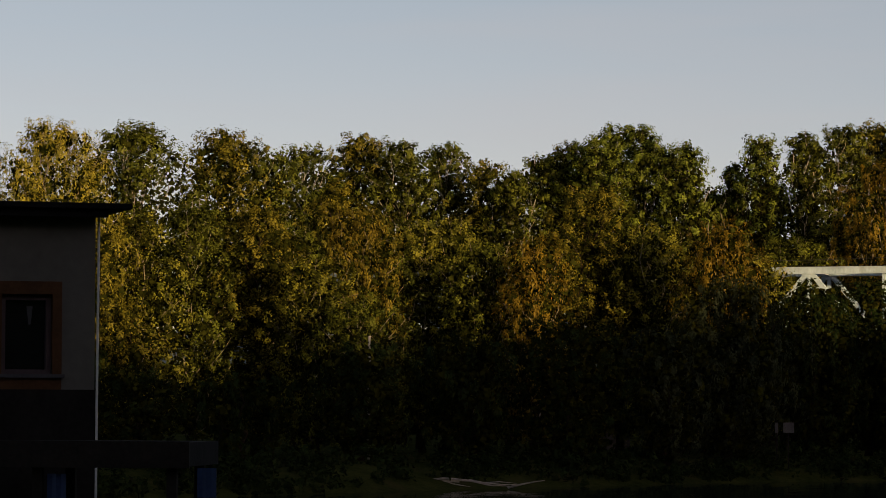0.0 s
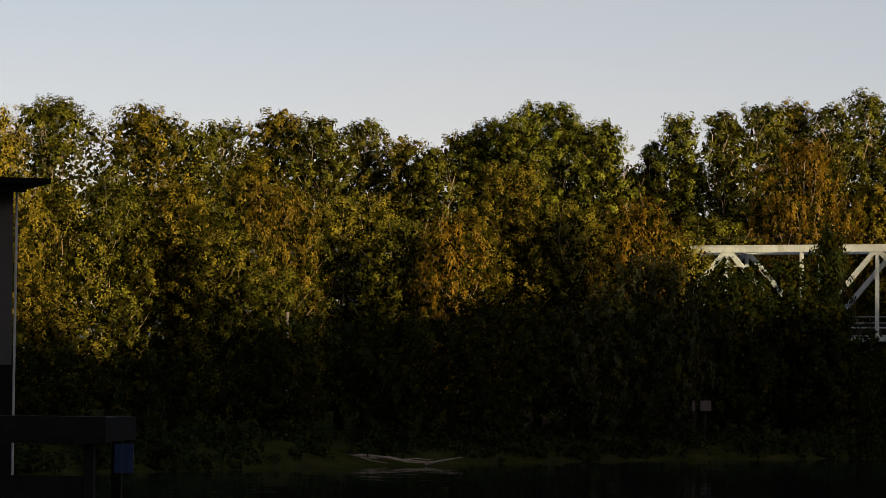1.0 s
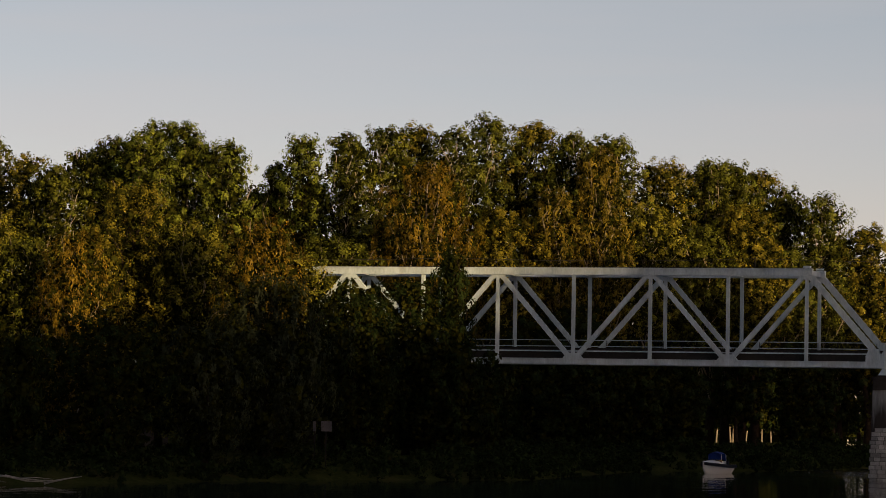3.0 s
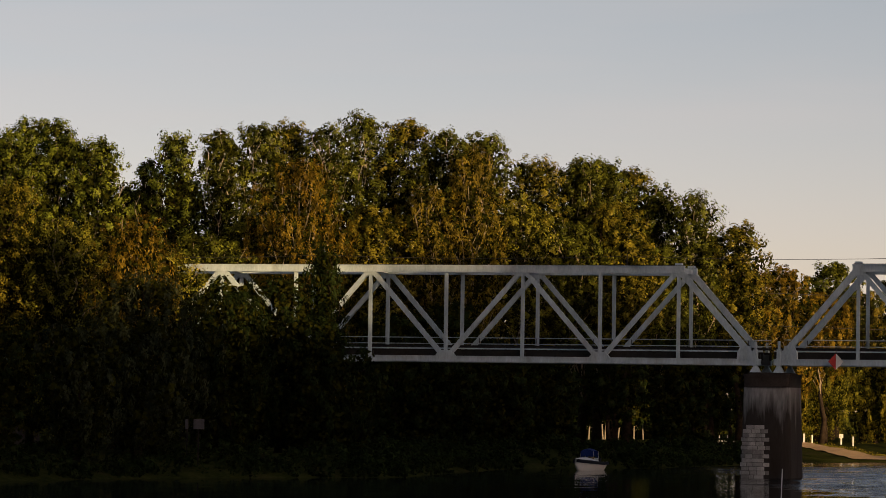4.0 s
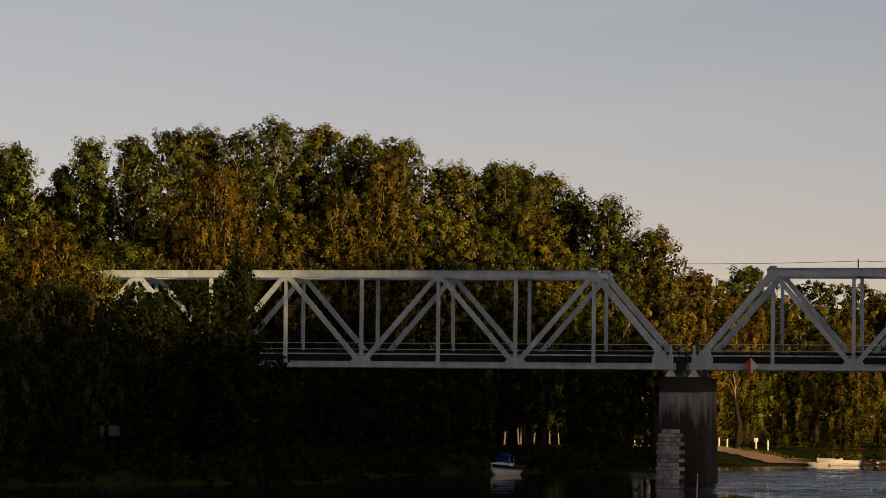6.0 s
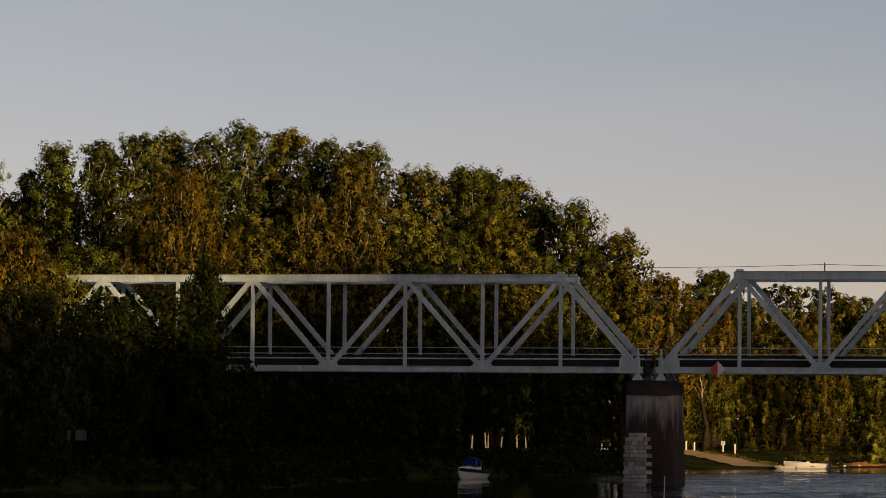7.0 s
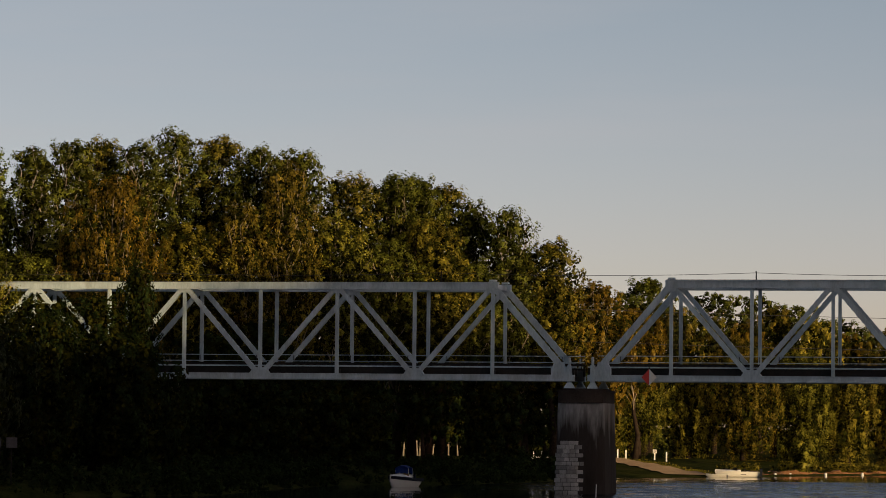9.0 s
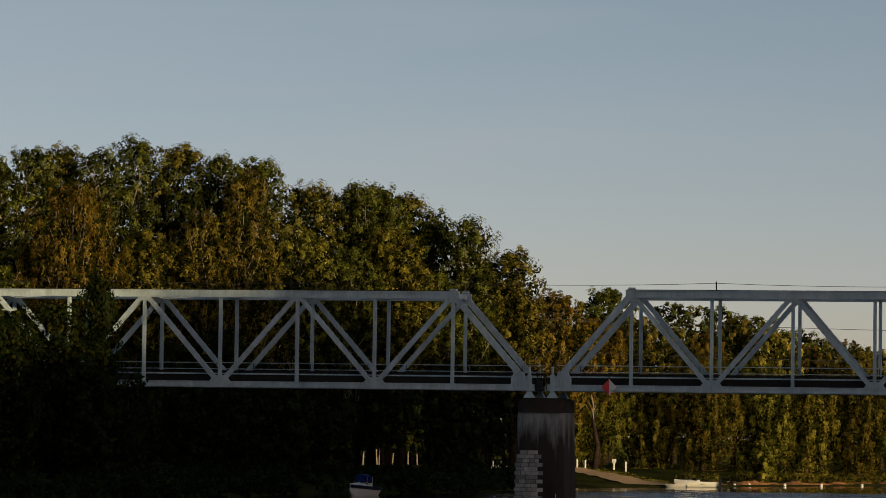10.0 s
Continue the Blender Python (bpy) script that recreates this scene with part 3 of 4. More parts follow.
# ---- trees ----
def leaf_mesh(name, lobes, count, size, rng, material, core=0.72, droop=0.0, clump=0.5, per=44, slim=0.6, inside=28, coarse=0.14, heart=(), size_of=None):
    """A crown: leaves in clumps on the skins of overlapping lobes."""
    lobes = np.array(lobes, float)
    weight = lobes[:, 3] * lobes[:, 5]
    groups = max(8, count // per)
    share = np.maximum(2, np.round(groups * weight / weight.sum())).astype(int)
    groups = int(share.sum())
    pick = np.repeat(np.arange(len(lobes)), share)
    # evenly spread directions on each lobe, shaken a little
    step = np.concatenate([np.arange(k) for k in share])
    rise = 1 - 2 * (step + 0.5) / share[pick]
    turn = step * 2.39996 + np.repeat(rng.uniform(0, 6.283, len(lobes)), share)
    flat = np.sqrt(1 - rise ** 2)
    way = np.stack([flat * np.cos(turn), flat * np.sin(turn), rise], 1) + rng.normal(size=(groups, 3)) * 0.16
    way /= np.linalg.norm(way, axis=1)[:, None]
    reach = rng.uniform(0.72, 1.02, groups)
    centre = lobes[pick, :3] + way * lobes[pick, 3:] * reach[:, None]
    spread = clump * rng.uniform(0.6, 1.3, groups)
    which = np.repeat(np.arange(groups), per)
    n = len(which)
    off = rng.normal(size=(n, 3))
    off *= (rng.uniform(0.45, 1.25, n) * spread[which] / np.linalg.norm(off, axis=1))[:, None]
    if droop:
        off[:, :2] *= 0.45 if droop > 0.7 else 0.75
        off[:, 2] = -np.abs(rng.exponential(droop, n)) + 0.4
    p = centre[which] + off
    p[:, 2] = np.maximum(p[:, 2], 0.15)
    normal = rng.normal(size=(n, 3)) * 0.38 + way[which] * 0.5 + off / (np.linalg.norm(off, axis=1)[:, None] + 1e-6) * (0.4 if droop else 0.85)
    if size_of:
        # leaves turn outwards from the whole crown as well
        tall, broad = size_of
        outward = (p - np.array([0, 0, tall * 0.55])) / np.array([broad * 0.5, broad * 0.5, tall * 0.45])
        normal += 0.85 * outward / (np.linalg.norm(outward, axis=1)[:, None] + 0.25)
    normal[:, 2] += 0.2
    normal /= np.linalg.norm(normal, axis=1)[:, None]
    if droop:
        tangent = np.array([0, 0, -1.0]) + rng.normal(size=(n, 3)) * 0.3
    else:
        tangent = rng.normal(size=(n, 3))
    tangent -= normal * (tangent * normal).sum(1)[:, None]
    tangent /= np.linalg.norm(tangent, axis=1)[:, None] + 1e-9
    side = np.cross(normal, tangent)
    s = (size * rng.uniform(0.6, 1.35, n))[:, None] * 0.5
    a, b = tangent * s * (1.6 if droop else 1.25), side * s * slim * 1.25
    pieces = [np.stack([p + a, p - a * 0.6 + b, p - a * 0.6 - b], 1)]
    # inner tufts whose dark colour stands for the shade inside the crown
    inner = 0

    def tuft(p, side, other):
        pieces.append(np.stack([p + side, p + other, p - side, p - side, p - other, p + side], 1).reshape(-1, 3, 3))
        return 2 * len(p)

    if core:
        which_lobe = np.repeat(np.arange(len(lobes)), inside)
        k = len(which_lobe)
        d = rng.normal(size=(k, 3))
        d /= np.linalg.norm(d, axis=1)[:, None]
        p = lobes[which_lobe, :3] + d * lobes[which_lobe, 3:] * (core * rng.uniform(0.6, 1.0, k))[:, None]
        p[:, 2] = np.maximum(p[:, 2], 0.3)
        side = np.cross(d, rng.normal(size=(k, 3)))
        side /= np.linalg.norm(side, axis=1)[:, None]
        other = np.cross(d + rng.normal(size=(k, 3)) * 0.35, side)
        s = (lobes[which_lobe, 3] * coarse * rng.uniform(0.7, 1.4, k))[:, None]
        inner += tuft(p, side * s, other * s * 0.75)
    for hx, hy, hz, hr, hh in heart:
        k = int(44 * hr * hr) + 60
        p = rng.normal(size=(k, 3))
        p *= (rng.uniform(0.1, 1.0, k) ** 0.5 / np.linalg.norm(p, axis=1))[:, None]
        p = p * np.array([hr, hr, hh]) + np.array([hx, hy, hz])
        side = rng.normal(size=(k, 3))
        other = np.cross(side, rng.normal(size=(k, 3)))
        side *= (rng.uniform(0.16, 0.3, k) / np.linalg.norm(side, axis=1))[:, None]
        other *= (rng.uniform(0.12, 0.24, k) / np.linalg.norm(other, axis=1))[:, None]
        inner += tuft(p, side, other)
    v = np.concatenate(pieces).astype(np.float32)
    total = n + inner
    me = bpy.data.meshes.new(name)
    me.vertices.add(3 * total)
    me.vertices.foreach_set("co", v.ravel())
    me.loops.add(3 * total)
    me.loops.foreach_set("vertex_index", np.arange(3 * total, dtype=np.int32))
    me.polygons.add(total)
    me.polygons.foreach_set("loop_start", np.arange(0, 3 * total, 3, dtype=np.int32))
    me.materials.append(material)
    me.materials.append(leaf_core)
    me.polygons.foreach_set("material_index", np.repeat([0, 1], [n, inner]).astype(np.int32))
    me.update(calc_edges=True)
    return me


def crown_lobes(height, width, rng, low=0.12, bough=1.5):
    """Rounded boughs spread over a domed crown, with a few inside it."""
    lobes = []
    dome = min(0.62 * width, 0.4 * height)
    mean = min(0.17 * width + 0.3, bough)
    k = int(0.95 * width * height * (1 - low) / (mean * mean)) 
    k = min(max(k, 16), 80)
    for i in range(k):
        z = height * low + (height - height * low) * ((i + rng.uniform(0.1, 0.9)) / k)
        r = mean * rng.uniform(0.6, 1.3)
        z = min(z, height - r * 0.95)
        over = max(0.0, z + r * 0.4 - (height - dome)) / dome
        foot = min(1.0, 0.62 + (z - height * low) / (0.5 * width) * 0.38)
        reach = width * 0.5 * foot * math.sqrt(max(0.02, 1 - min(1.0, over) ** 2.2)) * rng.uniform(0.82, 1.12)
        a = i * 2.39996 + rng.uniform(-0.5, 0.5)
        off = max(0.0, reach - r * 0.75) * (1.0 if i % 4 else 0.45)
        lobes.append((off * math.cos(a), off * math.sin(a), z, r, r, r * rng.uniform(0.75, 1.05)))
    return lobes


def tree(name, label, x, y, height, width, material, wood, seed, droop=0.0, leaf=0.25, low=0.12, cover=2.7, group="", slim=0.62, clump=0.46, bare=0.3, girth=1.0, bough=1.5, per=44, boughs=2):
    rng = np.random.default_rng(seed)
    base = ground_at(x, y)
    holder = thing(name, label, name.replace("_", " "), Matrix.Translation((x, y, base - 0.1)), group)
    lobes = crown_lobes(height, width, rng, low, bough)
    trunk = Shape()
    r0 = (0.16 + height * 0.011) * girth
    bend = rng.uniform(-0.35, 0.35, (6, 2))
    spine = [(bend[i][0] * (i > 0), bend[i][1] * (i > 0), height * 0.8 * i / 5) for i in range(6)]
    trunk.tube(spine, [r0 * (1.25 if i == 0 else 1 - 0.185 * i) for i in range(6)], 8)
    limbs = Shape()
    for lobe in lobes[::boughs]:
        z0 = max(height * 0.08, lobe[2] - height * rng.uniform(0.1, 0.2) - 0.8)
        i = min(4, int(z0 / (height * 0.16)))
        u = z0 / (height * 0.16) - i
        s = Vector(spine[i]).lerp(Vector(spine[i + 1]), min(1, u))
        e = Vector(lobe[:3])
        tip = e + (e - s).normalized() * lobe[3] * (rng.uniform(0.7, 0.95) if rng.random() < 0.3 else bare)
        mid = s.lerp(e, 0.45) + Vector((rng.uniform(-0.7, 0.7), rng.uniform(-0.7, 0.7), -0.4))
        knee = mid.lerp(e, 0.5) + Vector((rng.uniform(-0.6, 0.6), rng.uniform(-0.6, 0.6), rng.uniform(-0.3, 0.5)))
        rr = r0 * rng.uniform(0.1, 0.22)
        limbs.tube([s, mid, knee, e, tip], [rr, rr * 0.8, rr * 0.62, rr * 0.42, rr * 0.12], 4)
        for k in range(2):
            twig = knee.lerp(e, 0.5 * k) + Vector(rng.normal(size=3)) * lobe[3] * 0.45
            limbs.tube([mid.lerp(knee, 0.6 + 0.4 * k), twig], [rr * 0.35, rr * 0.1], 3)
    # tall trunks take the darkened bark, with their shade in its colour
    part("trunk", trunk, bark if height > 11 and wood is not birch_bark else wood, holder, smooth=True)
    part("branchwork", limbs, wood, holder, smooth=True)
    count = int(cover * width * height / (leaf * leaf * 0.7))
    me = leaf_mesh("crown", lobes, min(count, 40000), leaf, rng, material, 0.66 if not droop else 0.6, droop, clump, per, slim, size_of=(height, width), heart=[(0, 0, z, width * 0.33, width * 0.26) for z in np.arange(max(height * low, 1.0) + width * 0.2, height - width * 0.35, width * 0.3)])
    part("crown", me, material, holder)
    return holder


POPLAR_BACK = [
    (-59.2, 294.1, 27.7, 8.2), (-52.7, 300.4, 27.6, 5.7), (-49.1, 301.0, 26.1, 3.8), (-56.0, 367.8, 31.1, 6.1), (-51.0, 372.5, 32.5, 6.8),
    (-46.3, 369.1, 31.7, 5.5), (-42.1, 373.6, 31.7, 6.2), (-37.6, 368.1, 29.4, 4.9), (-34.6, 364.4, 28.2, 4.3), (-31.6, 370.7, 30.3, 5.5),
    (-29.5, 374.8, 31.7, 4.1), (-23.5, 371.3, 33.4, 11.1), (-17.0, 365.6, 31.0, 4.0), (-13.9, 373.7, 26.9, 3.6), (-25.4, 366.5, 31.0, 6.6), (-20.4, 368.5, 31.2, 6.6),
]
POPLAR_MID = [
    (-9.3, 365.9, 31.9, 3.5), (-4.9, 370.0, 32.5, 3.4), (-12.1, 368.0, 29.0, 2.3), (-8.3, 373.9, 27.6, 4.1), (-13.1, 379.8, 26.7, 3.9), (-1.3, 374.0, 33.4, 5.6),
    (2.2, 380.0, 34.2, 5.7), (5.9, 376.0, 33.6, 4.7), (10.0, 385.9, 35.5, 7.9), (14.8, 387.7, 35.1, 7.3), (19.1, 383.5, 33.8, 6.6),
    (23.3, 387.3, 33.7, 5.5), (29.2, 390.9, 31.6, 7.4), (34.5, 392.5, 31.5, 7.4),
]
POPLAR_RIGHT = [
    (36.6, 396.3, 32.0, 6.9), (40.4, 400.0, 31.4, 5.7), (43.3, 397.6, 29.2, 4.4), (46.8, 393.2, 28.3, 4.1), (52.6, 398.5, 25.8, 4.9),
    (49.8, 400.9, 24.4, 5.1),
]
WILLOW_LIT = [
    (-62.6, 278.0, 26.6, 10.3), (-70.4, 281.3, 25.8, 8.2), (-40.7, 297.2, 20.7, 6.6), (-25.7, 290.9, 18.0, 5.3), (-11.0, 299.8, 19.7, 7.0),
    (2.9, 356.0, 28.5, 9.5), (21.5, 379.4, 31.8, 6.5), (17.0, 377.6, 27.5, 6.5),
]
BROAD_LIT = [
    (-57.0, 282.3, 19.7, 8.1), (-52.8, 285.2, 20.7, 7.7), (-48.0, 288.0, 20.4, 8.2), (-42.0, 280.9, 15.8, 6.7), (-37.7, 275.4, 12.8, 7.0),
    (-55.5, 270.4, 12.2, 5.6), (-36.7, 305.8, 20.2, 6.3), (-30.5, 294.4, 17.8, 5.8), (-22.4, 311.2, 23.2, 9.3), (-17.4, 309.5, 19.9, 7.3),
    (-5.0, 352.0, 20.6, 7.2), (-51.4, 358.3, 26.1, 6.8), (-33.6, 306.2, 20.5, 5.8), (-38.6, 299.5, 17.3, 5.7), (-25.3, 305.0, 18.0, 6.2),
    (-28.7, 300.6, 17.3, 6.1), (-45.6, 292.5, 18.9, 6.0), (-59.1, 271.7, 18.7, 7.4), (-8.4, 311.5, 17.6, 6.0),
    (-20.3, 315.3, 19.1, 6.4), (-16.6, 315.6, 18.5, 6.4), (-13.2, 315.7, 18.9, 6.4),
]
BROAD_MID = [
    (-6.7, 351.9, 20.9, 6.1), (11.1, 375.8, 25.0, 8.2), (26.9, 383.1, 25.9, 7.2), (32.6, 386.6, 24.1, 7.9), (37.6, 388.2, 26.6, 7.3),
    (-1.8, 362.0, 23.5, 6.8), (43.0, 391.6, 22.0, 6.8), (39.0, 388.0, 23.0, 7.3),
]
BUSH_SHADE = [
    (-56.4, 255.9, 8.9, 6.6), (-50.8, 252.9, 7.3, 6.9), (-43.0, 252.4, 6.7, 9.2), (-35.5, 259.6, 9.0, 7.8), (-28.6, 264.5, 9.7, 8.3),
    (-20.9, 267.2, 10.9, 9.2), (-14.2, 275.6, 10.8, 6.9), (-9.4, 287.8, 14.7, 10.4), (-3.3, 296.0, 13.4, 8.8),
]
BUSH_MID = [
    (-9.8, 283.8, 11.4, 8.5), (-3.3, 300.0, 14.7, 7.4), (1.2, 304.0, 15.3, 7.4), (5.0, 306.0, 17.6, 3.0), (3.8, 300.0, 11.8, 7.0),
    (6.6, 299.9, 9.5, 7.0),
]
AUTUMN = [
    (62.6, 436.0, 22.0, 8.0), (57.5, 432.0, 21.2, 6.0), (69.2, 446.0, 19.0, 6.6), (52.5, 428.0, 19.7, 7.2),
]
FAR_RIGHT = [
    (81.1, 513.6, 25.6, 6.9), (88.0, 553.0, 27.2, 7.9), (97.9, 551.4, 25.3, 9.6), (106.7, 559.9, 25.1, 8.9), (110.0, 549.1, 23.4, 8.8),
    (113.9, 538.1, 20.9, 9.5), (129.2, 585.9, 21.3, 6.6), (144.1, 623.6, 20.7, 8.0), (151.4, 621.8, 20.2, 9.0),
]
WILLOW_RIGHT = [
    (71.3, 456.5, 13.8, 10.9), (79.0, 463.3, 14.9, 11.0), (85.1, 458.2, 15.3, 12.4), (93.1, 460.7, 15.7, 11.0), (100.0, 463.3, 15.2, 11.1),
    (106.9, 463.9, 15.8, 12.7), (115.0, 466.0, 16.0, 12.8), (67.0, 457.1, 13.0, 8.7),
]
GOLDEN_BACK = [
    (69.5, 488.0, 19.5, 9.0), (75.5, 492.0, 18.8, 9.0), (81.0, 486.0, 20.6, 8.5), (86.0, 490.0, 19.6, 9.0), (90.5, 486.0, 18.6, 8.0),
    (95.5, 491.0, 20.9, 8.5), (100.5, 486.0, 19.0, 9.0), (105.5, 489.0, 17.6, 9.0), (110.5, 486.0, 17.8, 9.0), (116.0, 489.0, 16.8, 9.0), (122.0, 488.0, 16.0, 9.0),
]
UNDER = [
    (12.6, 349.8, 13.2, 8.2, 0.03), (17.8, 355.6, 14.5, 8.4, 0.03), (14.9, 351.7, 10.5, 9.4, 0.03), (21.6, 361.4, 11.3, 9.6, 0.03), (28.0, 370.9, 11.0, 8.6, 0.03),
    (24.6, 364.0, 9.5, 7.0, 0.03), (30.6, 376.0, 9.5, 4.4, 0.03), (36.9, 384.2, 11.3, 8.0, 0.31), (43.4, 388.0, 12.2, 5.6, 0.03), (46.4, 390.5, 11.0, 4.0, 0.03),
    (51.8, 400.7, 11.1, 9.5, 0.3), (57.5, 417.0, 11.5, 5.0, 0.03),
]

seed = 100
for x, y, h, w in POPLAR_BACK + POPLAR_MID + POPLAR_RIGHT:
    seed += 1
    foot = 0.34 if x > -12 else 0.4
    kind = leaf_deep if -29 < x < -7 else leaf_olive if seed % 3 == 0 else leaf_poplar
    tree("poplar_tree", "tall green poplar with pale upper limbs", x, y, h, w * 1.6, kind, pale_bark if seed % 3 else bark, seed, group="tall poplars", low=foot, leaf=0.21 if y < 320 else 0.25, cover=2.2, clump=0.5)
for x, y, h, w in WILLOW_LIT:
    seed += 1
    tree("willow_tree", "yellow-brown willow with drooping branches", x, y, h, w * 1.2, leaf_golden if y < 290 and x < -55 else leaf_willow if y > 365 or x < -30 else leaf_rust, pale_bark, seed, droop=0.6, leaf=0.19 if y < 320 else 0.22, slim=0.46, cover=4.2 if x < -55 else 3.2, bare=0.95, group="willows")
for x, y, h, w in BROAD_LIT + BROAD_MID:
    seed += 1
    tree("broadleaf_tree", "olive-green broadleaved tree with dense foliage", x, y, h, w * 1.25, (leaf_olive, leaf_bright, leaf_poplar)[seed % 3], pale_bark if seed % 3 else bark, seed, group="bank trees", leaf=0.175 if y < 320 else 0.24, bare=0.8 if seed % 3 else 0.3, cover=2.1, low=0.46 if x > 0 and y > 340 else 0.34 if y > 340 else 0.1)
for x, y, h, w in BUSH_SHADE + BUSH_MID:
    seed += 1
    tree("riverside_bush", "green bush at the water's edge, shade painted into its leaves", x, y, h, w * 1.2, leaf_grey if -15 < x < -7 else leaf_shade, bark, seed, droop=0.7 if seed % 2 or -15 < x < -7 else 0.0, leaf=0.27, low=0.06, cover=2.5, boughs=5, group="riverside bushes", slim=0.45)
for x, y, h, w in AUTUMN:
    seed += 1
    tree("autumn_tree", "small tree with rust-brown autumn leaves", x, y, h, w * 1.6, leaf_rust, pale_bark, seed, droop=0.4, leaf=0.26, cover=2.8, low=0.62 if x < 56 else 0.5 if x > 66 else 0.3, group="autumn trees", slim=0.6)
for x, y, h, w in FAR_RIGHT:
    seed += 1
    tree("far_tree", "dark green tree on the far bank", x, y, h, w * 1.8, leaf_poplar, bark, seed, leaf=0.36, low=0.2, cover=1.9, boughs=6, group="far bank trees")
for x, y, h, w in WILLOW_RIGHT:
    seed += 1
    tree("weeping_willow", "golden-green weeping willow over the sandy bank", x, y, h * (0.86, 1.06, 0.96)[seed % 3], w * 0.92, (leaf_golden, leaf_willow, leaf_bright)[seed % 3], bark, seed, droop=0.95, leaf=0.165, slim=0.42, low=0.08 if x > 75 else 0.18, cover=2.8, bough=1.8, per=110, clump=0.8, boughs=4, group="weeping willows")
for x, y, h, w in GOLDEN_BACK:
    seed += 1
    tree("golden_tree", "tree with golden-brown early autumn leaves on the far bank", x, y, h, w * 1.15, (leaf_willow, leaf_golden, leaf_rust)[seed % 3], bark, seed, leaf=0.33, low=0.25, cover=2.1, boughs=5, group="golden trees", droop=0.35, slim=0.55)
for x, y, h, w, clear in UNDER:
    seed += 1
    tree("understorey_tree", "understorey tree behind the bridge, leaves darkened as shade", x, y, h, w * 1.2, leaf_shade, bark, seed, leaf=0.36, low=clear, cover=3.2, boughs=6, group="understorey")


# unseen wood added to cast shade on river and bridge: crest heights along the bank
CREST = ((-240, 92, 96, 140, 190, 212, 218, 226, 246, 252, 268, 276, 286, 304, 316), (41.2, 41.2, 30.6, 30.6, 33.6, 36.2, 39.5, 41.3, 42.5, 45.6, 45.4, 40, 37.5, 38.5, 21))


def bluff_wood():
    rng = np.random.default_rng(5)
    lobes = []
    for k in range(200):
        q = -240 + 556 * k / 199
        s = 42 + rng.uniform(-7, 7)
        x, y = s * S2[0] + q * E2[0], s * S2[1] + q * E2[1]
        g = ground_at(x, y)
        top = float(np.interp(q, CREST[0], CREST[1])) + rng.uniform(-1.3, 1.3)
        r = rng.uniform(2.5, 4.0)
        for z in np.arange(g + 1, top, 3.5):
            lobes.append((x, y, z, r, r, 3.0))
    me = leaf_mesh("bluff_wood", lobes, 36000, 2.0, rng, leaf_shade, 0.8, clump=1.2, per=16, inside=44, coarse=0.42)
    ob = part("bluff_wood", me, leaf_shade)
    return tagged(ob, "unseen wood added on the near bank to cast the evening shade", "wood", kind="stuff")


bluff_wood()


def far_wood():
    """Dense wood, darkened as shade, that closes the view under the bridge."""
    rng = np.random.default_rng(14)
    lobes = []
    for k in range(170):
        x = -95 + 155 * k / 169
        y = 488 + rng.uniform(-8, 8) + 0.05 * x
        r = rng.uniform(2.0, 3.2)
        for z in np.arange(2.2, rng.uniform(14.5, 18), 3.0):
            lobes.append((x, y, z, r, r, 2.4))
    me = leaf_mesh("far_wood", lobes, 24000, 0.6, rng, leaf_shade, 0.8, clump=0.9, per=20, inside=36, coarse=0.3)
    tagged(part("far_wood", me, leaf_shade), "dense wood behind the river bank, leaves darkened as shade", "wood", kind="stuff")


far_wood()


def skyline_wood():
    """Farther wood that closes the reach to the right of the bridge."""
    rng = np.random.default_rng(15)
    lobes = []
    for k in range(110):
        x = 62 + 125 * k / 109
        y = 600 + rng.uniform(-12, 12)
        r = rng.uniform(1.8, 3.0)
        for z in np.arange(3.0, rng.uniform(13.5, 18) + 2.5 * math.sin(k * 0.35), 3.0):
            lobes.append((x, y, z, r, r, 2.4))
    me = leaf_mesh("skyline_wood", lobes, 60000, 0.42, rng, leaf_poplar, 0.8, clump=0.7, per=24, inside=16, coarse=0.16)
    tagged(part("skyline_wood", me, leaf_poplar), "far green wood along the skyline", "wood", kind="stuff")


skyline_wood()


def shore_scrub():
    """Low growth, darkened as shade, that covers the bank slope down to the water."""
    rng = np.random.default_rng(9)
    line = FAR_SHORE[2:13]
    lobes = []
    for (x0, y0), (x1, y1) in zip(line, line[1:]):
        far = math.hypot(x1 - x0, y1 - y0)
        nx, ny = -(y1 - y0) / far, (x1 - x0) / far
        for k in range(int(far * 3.2)):
            u, d = rng.random(), 0.2 + 8.5 * rng.random() ** 1.6
            x, y = x0 + (x1 - x0) * u + nx * d, y0 + (y1 - y0) * u + ny * d
            if x > 58 or (-33.5 < x < -20 and d < 1.5):
                continue
            r = rng.uniform(0.5, 1.2)
            lobes.append((x, y, max(0.2, ground_at(x, y)) + r * 0.35, r, r, r * rng.uniform(0.6, 1.1)))
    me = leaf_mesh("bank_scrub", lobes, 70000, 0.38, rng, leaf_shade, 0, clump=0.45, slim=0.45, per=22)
    tagged(part("bank_scrub", me, leaf_shade), "low scrub covering the river bank, leaves darkened as shade", "scrub", kind="stuff")


shore_scrub()

# lit pale trunks under the far trees
for k, (x, y, h) in enumerate(((42.0, 466, 13), (42.9, 470, 14), (43.5, 462, 12.5), (44.4, 469, 14), (45.1, 464, 13), (46.2, 470, 13.5), (47.0, 463, 12), (48.0, 467, 13), (49.0, 465, 12))):
    tree("birch_tree", "slender tree with a pale sunlit trunk", x, y, h, 5.0, leaf_shade, birch_bark, 700 + k, leaf=0.45, low=0.2, cover=2.2, boughs=4, girth=0.34, group="pale-trunked trees")


